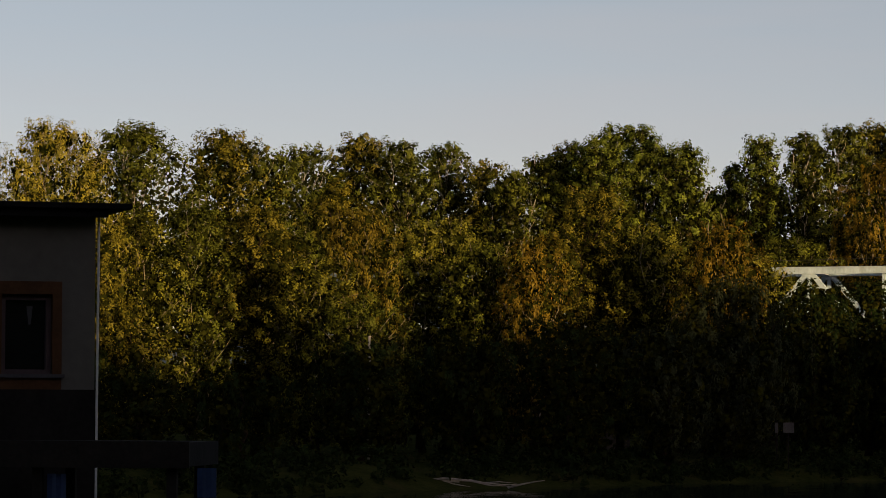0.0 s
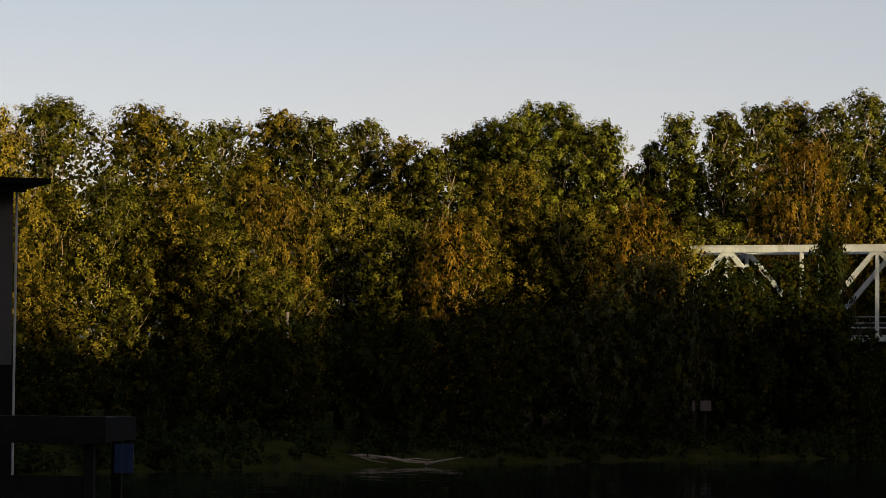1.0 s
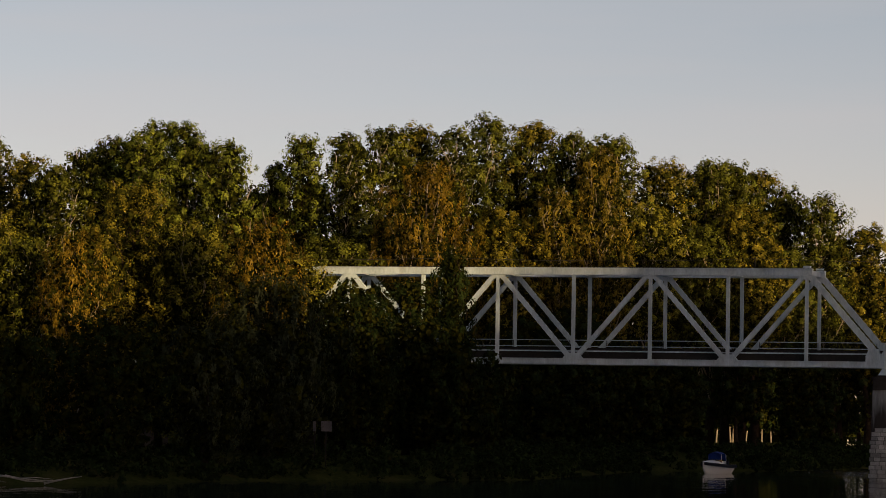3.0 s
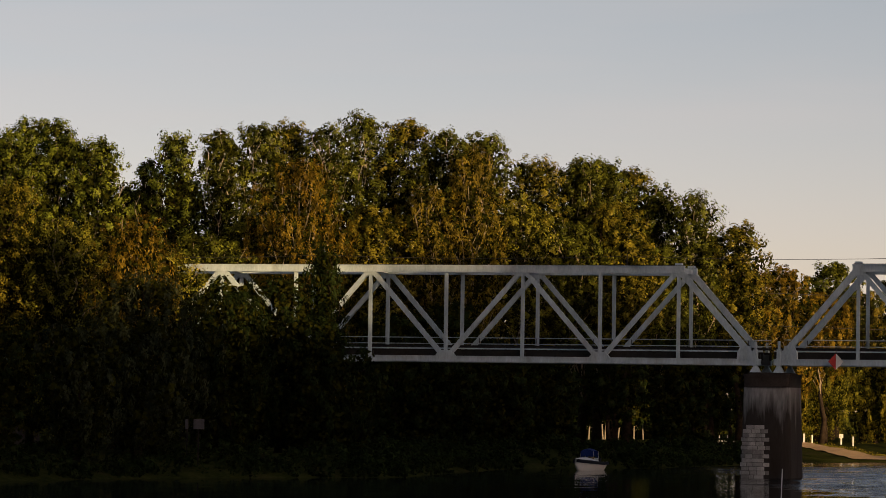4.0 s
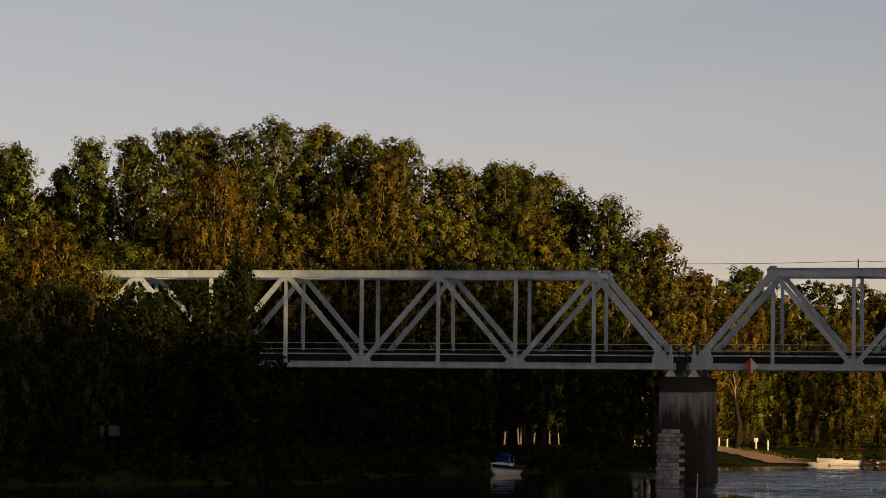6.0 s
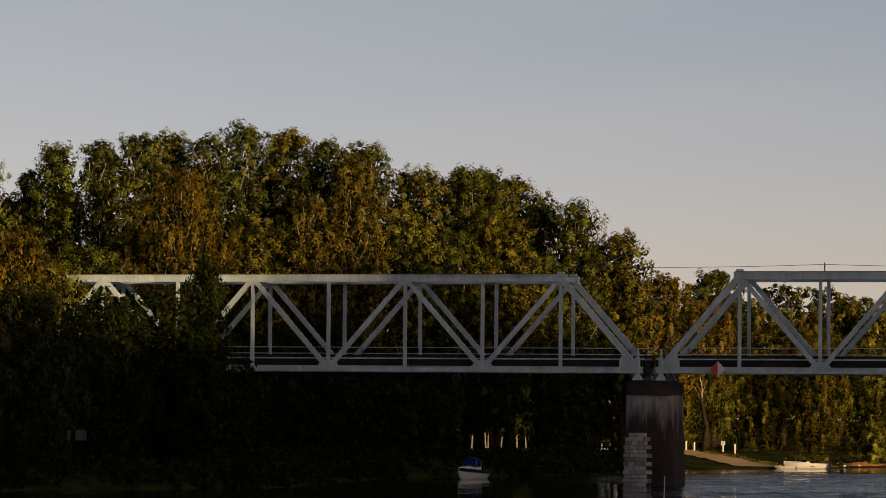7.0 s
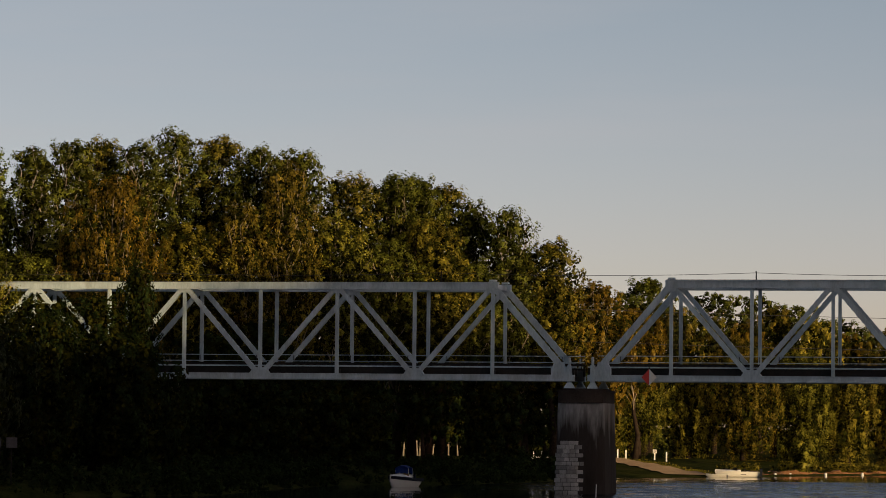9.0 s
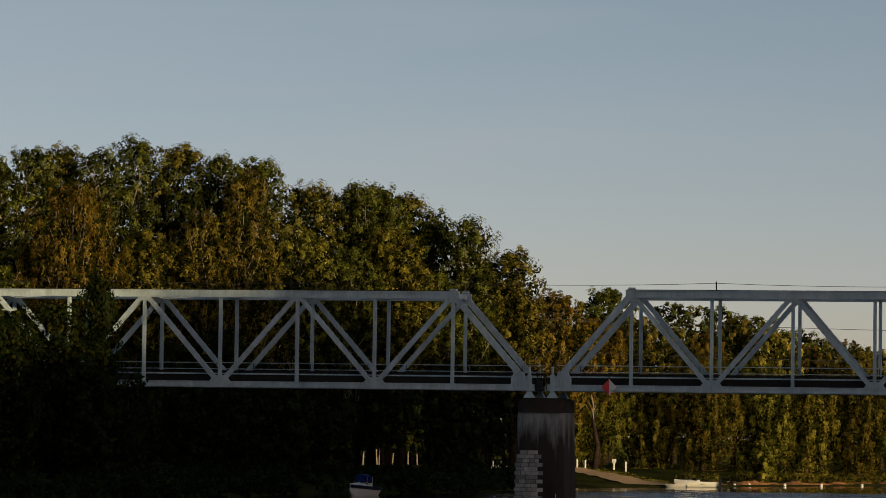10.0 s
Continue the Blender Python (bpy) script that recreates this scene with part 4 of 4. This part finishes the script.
# ---- house and shelter on the near bank ----
def house():
    m = Matrix.Translation((-12.9, 60.65, 0)) @ pose(0, 0, 0, 0, 0, 25)
    h = thing("house", "pale plastered house with a dark plinth and flat dark roof", "house", m)
    base = 2.5
    # front wall in pieces round the window opening
    x0, x1, z0, z1 = -1.62, -0.74, 6.46, 7.82
    wall = Shape()
    for y in (0, 0.35):
        for x, z in ((-9, 6.2), (0, 6.2), (0, 9.2), (-9, 9.2), (x0, z0), (x1, z0), (x1, z1), (x0, z1)):
            wall.v.append(Vector((x, y, z)))
    for k in range(4):
        n = (k + 1) % 4
        wall.f += [(k, n, 4 + n, 4 + k), (12 + k, 12 + n, 8 + n, 8 + k), (n, k, 8 + k, 8 + n), (4 + k, 4 + n, 12 + n, 12 + k)]
    part("front_wall", wall, plaster, h)
    part("side_wall", Shape().box((-9, 0.35, 6.2), (-8.65, 7, 9.2)), plaster, h)
    part("side_wall", Shape().box((-0.35, 0.35, 6.2), (0, 7, 9.2)), plaster, h)
    part("back_wall", Shape().box((-8.65, 6.65, 6.2), (-0.35, 7, 9.2)), plaster, h)
    part("plinth", Shape().box((-9.03, -0.04, base), (0.0, 7.03, 6.2)), plinth_mat, h, "dark rendered lower wall")
    roof = Shape().prism([(-9.6, -0.55), (0.52, -0.55), (0.52, 7.6), (-9.6, 7.6)], 9.27, 9.37)
    part("roof", roof, roof_mat, h, soft_edge=0.01)
    part("fascia", Shape().box((-9.5, -0.45, 9.13), (0.12, -0.37, 9.27)).box((-9.5, -0.37, 9.2), (0.05, 7.3, 9.27)), roof_mat, h)
    w = part("window", Shape().box((x0 + 0.02, 0.2, z0 + 0.02), (x1 - 0.02, 0.22, z1 - 0.02)), glass_dark, h, "dark window pane")
    sur = Shape().box((x0 - 0.2, -0.03, z0), (x0, 0.1, z1 + 0.22)).box((x1, -0.03, z0), (x1 + 0.16, 0.1, z1 + 0.22)).box((x0, -0.03, z1), (x1, 0.1, z1 + 0.22))
    part("surround", sur, wood_trim, h, "brown window surround")
    fr = Shape().box((x0, 0.1, z0), (x0 + 0.09, 0.2, z1)).box((x1 - 0.09, 0.1, z0), (x1, 0.2, z1)).box((x0 + 0.09, 0.1, z1 - 0.1), (x1 - 0.09, 0.2, z1)).box((x0 + 0.09, 0.1, z0), (x1 - 0.09, 0.2, z0 + 0.08))
    part("window_frame", fr, frame_dark, w)
    part("curtain", Shape().prism([(-0.05, 0), (0.06, 0), (0.03, -0.3), (-0.01, -0.32)], 0.196, 0.199, Matrix.Translation((-1.1, 0, z1 - 0.2)) @ Matrix(((1, 0, 0, 0), (0, 0, 1, 0), (0, 1, 0, 0), (0, 0, 0, 1)))), grey_paint, w, "pale curtain edge")
    part("sill", Shape().box((x0 - 0.24, -0.09, z0 - 0.06), (x1 + 0.2, 0.1, z0)), grey_paint, h, "grey window sill")
    part("apron_panel", Shape().box((x0 - 0.2, -0.02, 6.2), (x1 + 0.16, 0.0, z0 - 0.06)), wood_trim, h)
    part("downpipe", Shape().tube([(0.045, -0.06, 9.25), (0.045, -0.06, 8.6), (0.03, -0.06, 6.0), (0.02, -0.06, base)], [0.022] * 4, 8), white_paint, h, "thin white downpipe")
    return h


def glass(name):
    m = bpy.data.materials.new(name)
    m.use_nodes = True
    p = m.node_tree.nodes["Principled BSDF"]
    p.inputs["Base Color"].default_value, p.inputs["Roughness"].default_value = (0.01, 0.011, 0.014, 1), 0.05
    return m


glass_dark = glass("dark_window_glass")
house()


def shelter():
    """Low open shelter in front of the house, its eaves just below eye height."""
    s = thing("open_shelter", "low dark timber shelter with a flat roof", "shelter", Matrix.Translation((-11.2, 57.0, 0)))
    part("roof", Shape().box((-4.5, -1.2, 4.98), (0.82, 1.6, 5.36)), roof_mat, s)
    part("fascia", Shape().box((-4.5, -1.26, 4.96), (0.86, -1.2, 5.38)), timber_dark, s)
    for x in (-4.3, -1.6, 0.55):
        for y in (-1.0, 1.4):
            part("post", Shape().box((x - 0.08, y - 0.08, 2.4), (x + 0.08, y + 0.08, 4.98)), timber_dark, s)
    part("low_wall", Shape().box((-4.4, -1.05, 2.4), (0.45, -0.95, 4.45)), timber_dark, s)
    return s


shelter()
sheet_thing = thing("blue_sheet", "blue sheet hanging under the shelter's eaves", "sheet", Matrix.Translation((-10.1, 55.95, 0)))
fold = Shape().prism([(-0.14, 0), (-0.07, 0.03), (0.0, 0.0), (0.07, 0.035), (0.16, 0.0), (0.16, -0.02), (0.07, 0.015), (0.0, -0.02), (-0.07, 0.01), (-0.14, -0.02)], 4.5, 4.96)
part("cloth", fold, blue_sheet, sheet_thing)
second = copy_thing(sheet_thing, Matrix.Translation((-12.5, 55.95, -0.1)))


# ---- boats and shore things ----
def hull_shape(length, beam, depth, flare=0.75):
    """Lofted hull: x forward, keel at z = 0."""
    sh = Shape()
    stations = 12
    ring = 9
    for i in range(stations):
        u = i / (stations - 1)
        wide = beam / 2 * (1 - max(0, (u - 0.45) / 0.55) ** 2.2)
        wide = max(wide, 0.02)
        top = depth * (1 + 0.25 * u * u)
        keel = depth * 0.75 * max(0, (u - 0.72) / 0.28) ** 2
        for k in range(ring):
            a = -1 + 2 * k / (ring - 1)
            zz = keel + (top - keel) * abs(a) ** 1.7
            yy = wide * math.copysign(abs(a) ** flare, a)
            sh.v.append(Vector((length * u - length / 2, yy, zz)))
    for i in range(stations - 1):
        for k in range(ring - 1):
            a = i * ring + k
            sh.f.append((a, a + 1, a + ring + 1, a + ring))
    sh.f.append(tuple(range(ring)))
    return sh


def deck_shape(length, beam, depth):
    sh = Shape()
    stations = 12
    for i in range(stations):
        u = i / (stations - 1)
        wide = max(0.02, beam / 2 * (1 - max(0, (u - 0.45) / 0.55) ** 2.2)) * 0.98
        z = depth * (1 + 0.25 * u * u)
        for y, dz in ((-wide, 0.0), (-wide * 0.5, 0.1 if u > 0.45 else -0.25), (wide * 0.5, 0.1 if u > 0.45 else -0.25), (wide, 0.0)):
            sh.v.append(Vector((length * u - length / 2, y, z + dz)))
    for i in range(stations - 1):
        for k in range(3):
            a = i * 4 + k
            sh.f.append((a, a + 4, a + 5, a + 1))
    return sh


def motor_boat(label, m, length=5.6, beam=2.1, depth=1.0, canopy=True, stripe=True):
    b = thing("motor_boat", label, "boat", m)
    part("hull", hull_shape(length, beam, depth), gel, b, smooth=True)
    part("deck", deck_shape(length, beam, depth), gel, b)
    if stripe:
        band = Shape()
        for i in range(12):
            u = i / 11
            wide = max(0.02, beam / 2 * (1 - max(0, (u - 0.45) / 0.55) ** 2.2)) + 0.07
            top = depth * (1 + 0.25 * u * u)
            for y in (-wide, wide):
                for z in (top - 0.3, top + 0.0):
                    band.v.append(Vector((length * u - length / 2, y, z)))
        for i in range(11):
            a = i * 4
            band.f += [(a, a + 4, a + 5, a + 1), (a + 2, a + 3, a + 7, a + 6)]
        band.f.append((0, 1, 3, 2))
        part("stripe", band, hull_dark, b, "navy stripe")
    crown = Shape()
    for i in range(8):
        u = 0.42 + 0.53 * i / 7
        wide = max(0.02, beam / 2 * (1 - max(0, (u - 0.45) / 0.55) ** 2.2)) * 0.86
        z = depth * (1 + 0.25 * u * u)
        high = (0.36 if canopy else 0.16) * (1 - ((u - 0.42) / 0.56) ** 1.6) + 0.04
        for k in range(7):
            a = -1 + k / 3
            crown.v.append(Vector((length * u - length / 2, a * wide, z + high * (1 - a * a) ** 0.6)))
    for i in range(7):
        for k in range(6):
            a = i * 7 + k
            crown.f.append((a, a + 7, a + 8, a + 1))
    crown.f.append(tuple(range(7)))
    part("foredeck", crown, gel, b, smooth=True)
    screen = Shape().prism([(0.0, -beam * 0.36), (0.55, -beam * 0.25), (0.55, beam * 0.25), (0.0, beam * 0.36), (0.03, beam * 0.33), (0.5, beam * 0.22), (0.5, -beam * 0.22), (0.03, -beam * 0.33)], depth + 0.05, depth + 0.45)
    part("windshield", screen, glass_dark, b)
    for y in (-0.4, 0.4):
        part("seat", Shape().box((-0.9, y - 0.25, depth * 0.5), (-0.4, y + 0.25, depth + 0.1)).box((-1.0, y - 0.25, depth * 0.5), (-0.88, y + 0.25, depth + 0.35)), white_paint if canopy else timber_dark, b)
    part("outboard", Shape().box((-length / 2 - 0.35, -0.18, depth * 0.2), (-length / 2 - 0.02, 0.18, depth + 0.35)), hull_dark, b)
    if canopy:
        top = Shape()
        for i in range(7):
            u = i / 6
            for k in range(7):
                a = -1 + k / 3
                top.v.append(Vector((-1.1 + 1.1 * u, a * beam * 0.31, depth + 0.95 + 0.2 * (1 - a * a) + 0.08 * math.sin(math.pi * u))))
        for i in range(6):
            for k in range(6):
                a = i * 7 + k
                top.f.append((a, a + 7, a + 8, a + 1))
        n = len(top.v)
        for i in (0, 6):
            for k in range(7):
                p = top.v[i * 7 + k]
                top.v.append(Vector((p.x, p.y, p.z - 0.6)))
        for j, i in ((0, 0), (1, 6)):
            for k in range(6):
                top.f.append((i * 7 + k, i * 7 + k + 1, n + j * 7 + k + 1, n + j * 7 + k))
        part("canopy", top, blue_cloth, b, "blue canvas canopy", smooth=True)
        for x in (-1.05, -0.05):
            for y in (-1, 1):
                part("canopy_pole", Shape().tube([(x, y * beam * 0.33, depth - 0.05), (x, y * beam * 0.31, depth + 0.96)], [0.02, 0.02], 6), white_paint, b)
    return b


motor_boat("white motor boat with navy stripe and blue canopy", Matrix.Translation((30.15, 335.8, -0.3)) @ pose(0, 0, 0, 0, 0, -120), 5.0, 2.1, 1.12)
motor_boat("white open motor boat lying at the sandy shore", Matrix.Translation((77.0, 418.0, -0.05)) @ pose(0, 0, 0, 0, 0, 172), 5.2, 1.7, 0.7, False, False)
dinghy = thing("dinghy", "small pale dinghy beside the white motor boat", "boat", Matrix.Translation((74.4, 416.9, -0.1)) @ pose(0, 0, 0, 0, 0, 168))
part("hull", hull_shape(2.6, 1.1, 0.42), white_paint, dinghy, smooth=True)
part("thwart", Shape().box((-0.2, -0.46, 0.32), (0.1, 0.46, 0.37)), timber_dark, dinghy)


def buoy(x, y):
    b = thing("buoy", "small white marker buoy floating near the shore", "buoy", Matrix.Translation((x, y, 0)), group="marker buoys")
    part("float", Shape().tube([(0, 0, -0.3), (0, 0, -0.1), (0, 0, 0.3), (0, 0, 0.38)], [0.1, 0.18, 0.17, 0.08], 10), white_paint, b, smooth=True)
    part("ring", Shape().tube([(0, 0, 0.38), (0, 0, 0.46)], [0.05, 0.05], 6), dark_steel, b)


for x, y in ((83.5, 428), (86.0, 431.5), (91.0, 434.5), (96.2, 437.5), (101.9, 440.0), (80.6, 424.0)):
    buoy(x, y)


def marker_post(x, y, height, board=False):
    p = thing("marker_post", "white post with a small board on the grassy bank" if board else "short white post on the grassy bank", "post", Matrix.Translation((x, y, ground_at(x, y) - 0.15)), group="white posts")
    part("post", Shape().box((-0.09, -0.12, 0), (0.09, 0.06, height)), white_paint, p, soft_edge=0.02)
    if board:
        part("board", Shape().box((-0.24, -0.16, height - 0.45), (0.24, -0.125, height + 0.02)), white_paint, p)
        for k in range(3):
            part("line", Shape().box((-0.17, -0.17, height - 0.12 - 0.13 * k), (0.17, -0.163, height - 0.08 - 0.13 * k)), dark_steel, p)


for x, y, h, b in ((66.9, 445.0, 1.35, False), (67.9, 444.8, 1.25, False), (71.75, 446.3, 1.4, True), (73.2, 446.0, 1.35, False)):
    marker_post(x, y, h, b)


def low_wall():
    w = thing("low_wall", "low white kerb wall with small posts on the far bank", "wall", Matrix.Translation((55.5, 436.5, ground_at(55.5, 436.5))))
    part("kerb", Shape().box((-1.6, -0.15, -0.2), (1.6, 0.15, 0.42)), white_paint, w)
    for x in (-1.3, -0.9, -0.2, 0.8):
        part("stub", Shape().box((x - 0.06, -0.06, 0.42), (x + 0.06, 0.06, 1.0)), white_paint, w)


low_wall()


def notice(x, y, z):
    n = thing("notice_board", "pair of pale boards under the dark bank trees", "sign", Matrix.Translation((x, y, 0)))
    g = ground_at(x, y)
    part("board", Shape().box((-0.1, -0.03, z - 0.4), (0.75, 0.03, z + 0.4)), grey_paint, n)
    part("panel", Shape().box((-0.75, -0.03, z - 0.4), (-0.5, 0.03, z + 0.4)), grey_paint, n)
    for a in (-0.6, 0.3):
        part("post", Shape().box((a - 0.05, 0.03, g - 0.2), (a + 0.05, 0.12, z + 0.4)), timber_dark, n)


notice(-5.4, 284.0, 4.15)


# sandy path and bare earth bank
def path_strip():
    rows = []
    for i in range(25):
        u = i / 24
        x = 64.5 + 7.4 * u + 0.4 * math.sin(5 * u)
        y = 449.0 - 31.0 * u
        half = 1.5 + 1.6 * u
        rows.append([(x + half * v * 0.97, y + half * v * 0.24) for v in (-1, -0.5, 0, 0.5, 1)])
    xs = np.array([[p[0] for p in r] for r in rows])
    ys = np.array([[p[1] for p in r] for r in rows])
    me = sheet("path", xs, ys, ground_height(xs, ys) + 0.1)
    tagged(part("path", me, sand), "sandy track down to the water", "path", kind="structure")


path_strip()


def earth_bank():
    line = [(79.5, 424.8), (84, 428.4), (90, 434.6), (96, 440.6), (102.5, 447.5), (110, 452.5), (125, 462)]
    xs, ys, zs = [], [], []
    rng = np.random.default_rng(8)
    pts = []
    for (x0, y0), (x1, y1) in zip(line, line[1:]):
        n = int(math.hypot(x1 - x0, y1 - y0) / 0.5)
        pts += [(x0 + (x1 - x0) * k / n, y0 + (y1 - y0) * k / n) for k in range(n)]
    for i, (x, y) in enumerate(pts):
        lump = 0.5 + 0.5 * noise.noise(Vector((x * 0.35, y * 0.35, 0)))
        for j in range(7):
            v = j / 6
            jut = rng.uniform(-0.3, 0.3)
            xs.append(x - 0.75 * (v * 0.9 + jut))
            ys.append(y + 0.66 * (v * 0.9 + jut))
            zs.append(-0.3 + v * (0.3 + 0.75 * lump + 0.35 * noise.noise(Vector((x * 1.7, y * 1.7, 3)))))
        xs.append(x - 3.2)
        ys.append(y + 2.9)
        zs.append(0.2)
    n = len(pts)
    shape_of = (n, 8)
    me = sheet("earth_bank", np.array(xs).reshape(shape_of), np.array(ys).reshape(shape_of), np.array(zs).reshape(shape_of))
    tagged(part("earth_bank", me, earth), "bare reddish earth bank under the willows", "bank", kind="structure")


earth_bank()


def bank_growth():
    """Ragged low growth along the lip of the earth bank."""
    rng = np.random.default_rng(31)
    lobes = []
    for k in range(230):
        u = rng.random()
        x, y = 78.5 + 40 * u, 426.5 + 36 * u + 2.5 * math.sin(u * 7)
        if noise.noise(Vector((x * 0.4, y * 0.1, 5))) < -0.12:
            continue
        d = rng.uniform(0.6, 3.4)
        r = rng.uniform(0.25, 0.7)
        x, y = x - 0.75 * d, y + 0.66 * d
        lobes.append((x, y, max(0.4, ground_at(x, y)) + 0.25 + r * 0.4, r, r, r * rng.uniform(0.6, 1.1)))
    me = leaf_mesh("bank_growth", lobes, 9000, 0.2, rng, leaf_olive, 0.6, clump=0.3, slim=0.4, per=20, inside=8, coarse=0.25)
    tagged(part("bank_growth", me, leaf_olive), "ragged low green growth along the earth bank", "scrub", kind="stuff")


bank_growth()


def bank_grass():
    """Rough grass between the sandy track and the willows."""
    rng = np.random.default_rng(32)
    n = 26000
    x, y = rng.uniform(61, 80, n), rng.uniform(422, 458, n)
    u = (449.0 - y) / 31.0
    track = np.abs(x - (64.5 + 7.4 * u + 0.4 * np.sin(5 * u))) < 1.6 + 1.6 * np.clip(u, 0, 1)
    beside = x - (64.5 + 7.4 * u)
    keep = (shore_distance(x, y) > 0.8) & ~track & (beside > 0) & (beside < rng.uniform(2, 6, n))
    x, y = x[keep], y[keep]
    n = len(x)
    p = np.stack([x, y, ground_height(x, y) - 0.02], 1)
    turn = rng.uniform(0, 6.283, n)
    side = np.stack([np.cos(turn), np.sin(turn), np.zeros(n)], 1) * rng.uniform(0.03, 0.07, n)[:, None]
    tip = np.stack([rng.normal(0, 0.07, n), rng.normal(0, 0.07, n), rng.uniform(0.08, 0.24, n)], 1)
    v = np.stack([p - side, p + side, p + tip], 1).reshape(-1, 3)
    me = bpy.data.meshes.new("bank_grass")
    me.from_pydata(v.tolist(), [], np.arange(3 * n).reshape(-1, 3).tolist())
    tagged(part("bank_grass", me, leaf_olive), "sunlit rough grass on the gentle bank", "grass", kind="stuff")


bank_grass()


def roots(x, y, seed):
    rng = np.random.default_rng(seed)
    r = thing("exposed_roots", "pale exposed roots on the eroded bank", "roots", Matrix.Translation((x, y, ground_at(x, y))), group="exposed roots")
    for k in range(5):
        a = rng.uniform(-0.5, 0.5)
        pts = [(rng.uniform(-0.4, 0.4) + 0.55 * j * a * 2, -0.45 * j, 0.34 - 0.12 * j * j * rng.uniform(0.3, 0.6)) for j in range(5)]
        part("root", Shape().tube(pts, [0.08, 0.07, 0.05, 0.035, 0.02], 5), root_mat, r, smooth=True)


tree("riverside_bush", "fresh green bush on the earth bank", 88.3, 435.6, 4.2, 3.6, leaf_bright, bark, 801, leaf=0.3, low=0.05, group="riverside bushes")
for k, (x, y) in enumerate(((78.2, 428.5), (80.5, 428.5), (83.5, 431), (88.5, 436.5), (94, 442), (99, 447.5))):
    roots(x, y, 40 + k)


def driftwood():
    d = thing("driftwood", "bleached fallen branches lying along the dark waterline", "driftwood", Matrix.Translation((-27, 249.2, 0.25)))
    rng = np.random.default_rng(21)

    def limb(pts, r):
        part("branch", Shape().tube(pts, [r * (1 - 0.8 * k / (len(pts) - 1)) for k in range(len(pts))], 6), driftwood_mat, d, smooth=True)

    limb([(-0.2, 0, 0.3), (-1.6, 0.1, 0.4), (-2.7, 0, 0.55), (-3.6, -0.1, 0.8), (-4.3, 0, 0.9)], 0.1)
    limb([(-3.4, 0.2, 0.2), (-1.2, 0, 0.5), (0.6, -0.1, 0.35), (2.0, -0.2, 0.05), (3.4, -0.2, 0.0)], 0.13)
    limb([(0.5, 0, 0.4), (1.6, -0.2, 0.2), (2.8, -0.3, 0.12), (4.4, -0.3, 0.1)], 0.09)
    limb([(3.2, -0.2, -0.1), (4.1, -0.3, 0.12), (5.0, -0.3, 0.3), (5.8, -0.3, 0.42)], 0.09)
    limb([(-5.8, 0.1, 0.05), (-4.6, 0, 0.1), (-3.0, 0.1, 0.2)], 0.07)
    limb([(1.5, -0.1, 0.2), (2.6, -0.1, 0.3), (3.8, 0, 0.2)], 0.06)
    limb([(-1.3, -0.1, 0.3), (-0.4, -0.2, 0.1), (0.6, -0.3, -0.05)], 0.07)


driftwood()
stake = thing("river_stake", "thin pale stake leaning out of the river", "stake", Matrix.Translation((22.45, 155.9, 0)))
part("pole", Shape().tube([(-0.1, 0, -2.2), (0.0, 0, 1.3), (0.06, 0, 3.4)], [0.035, 0.03, 0.02], 6), white_paint, stake)


def utility_pole():
    p = thing("utility_pole", "grey wooden pole with a short crossarm among the trees", "pole", Matrix.Translation((-36.6, 272.0, ground_at(-36.6, 272.0))))
    part("post", Shape().tube([(0, 0, -0.3), (0, 0, 9.4)], [0.14, 0.1], 8), driftwood_mat, p, smooth=True)
    part("crossarm", Shape().box((-0.7, -0.05, 8.2), (0.5, 0.05, 8.32)), driftwood_mat, p)


utility_pole()
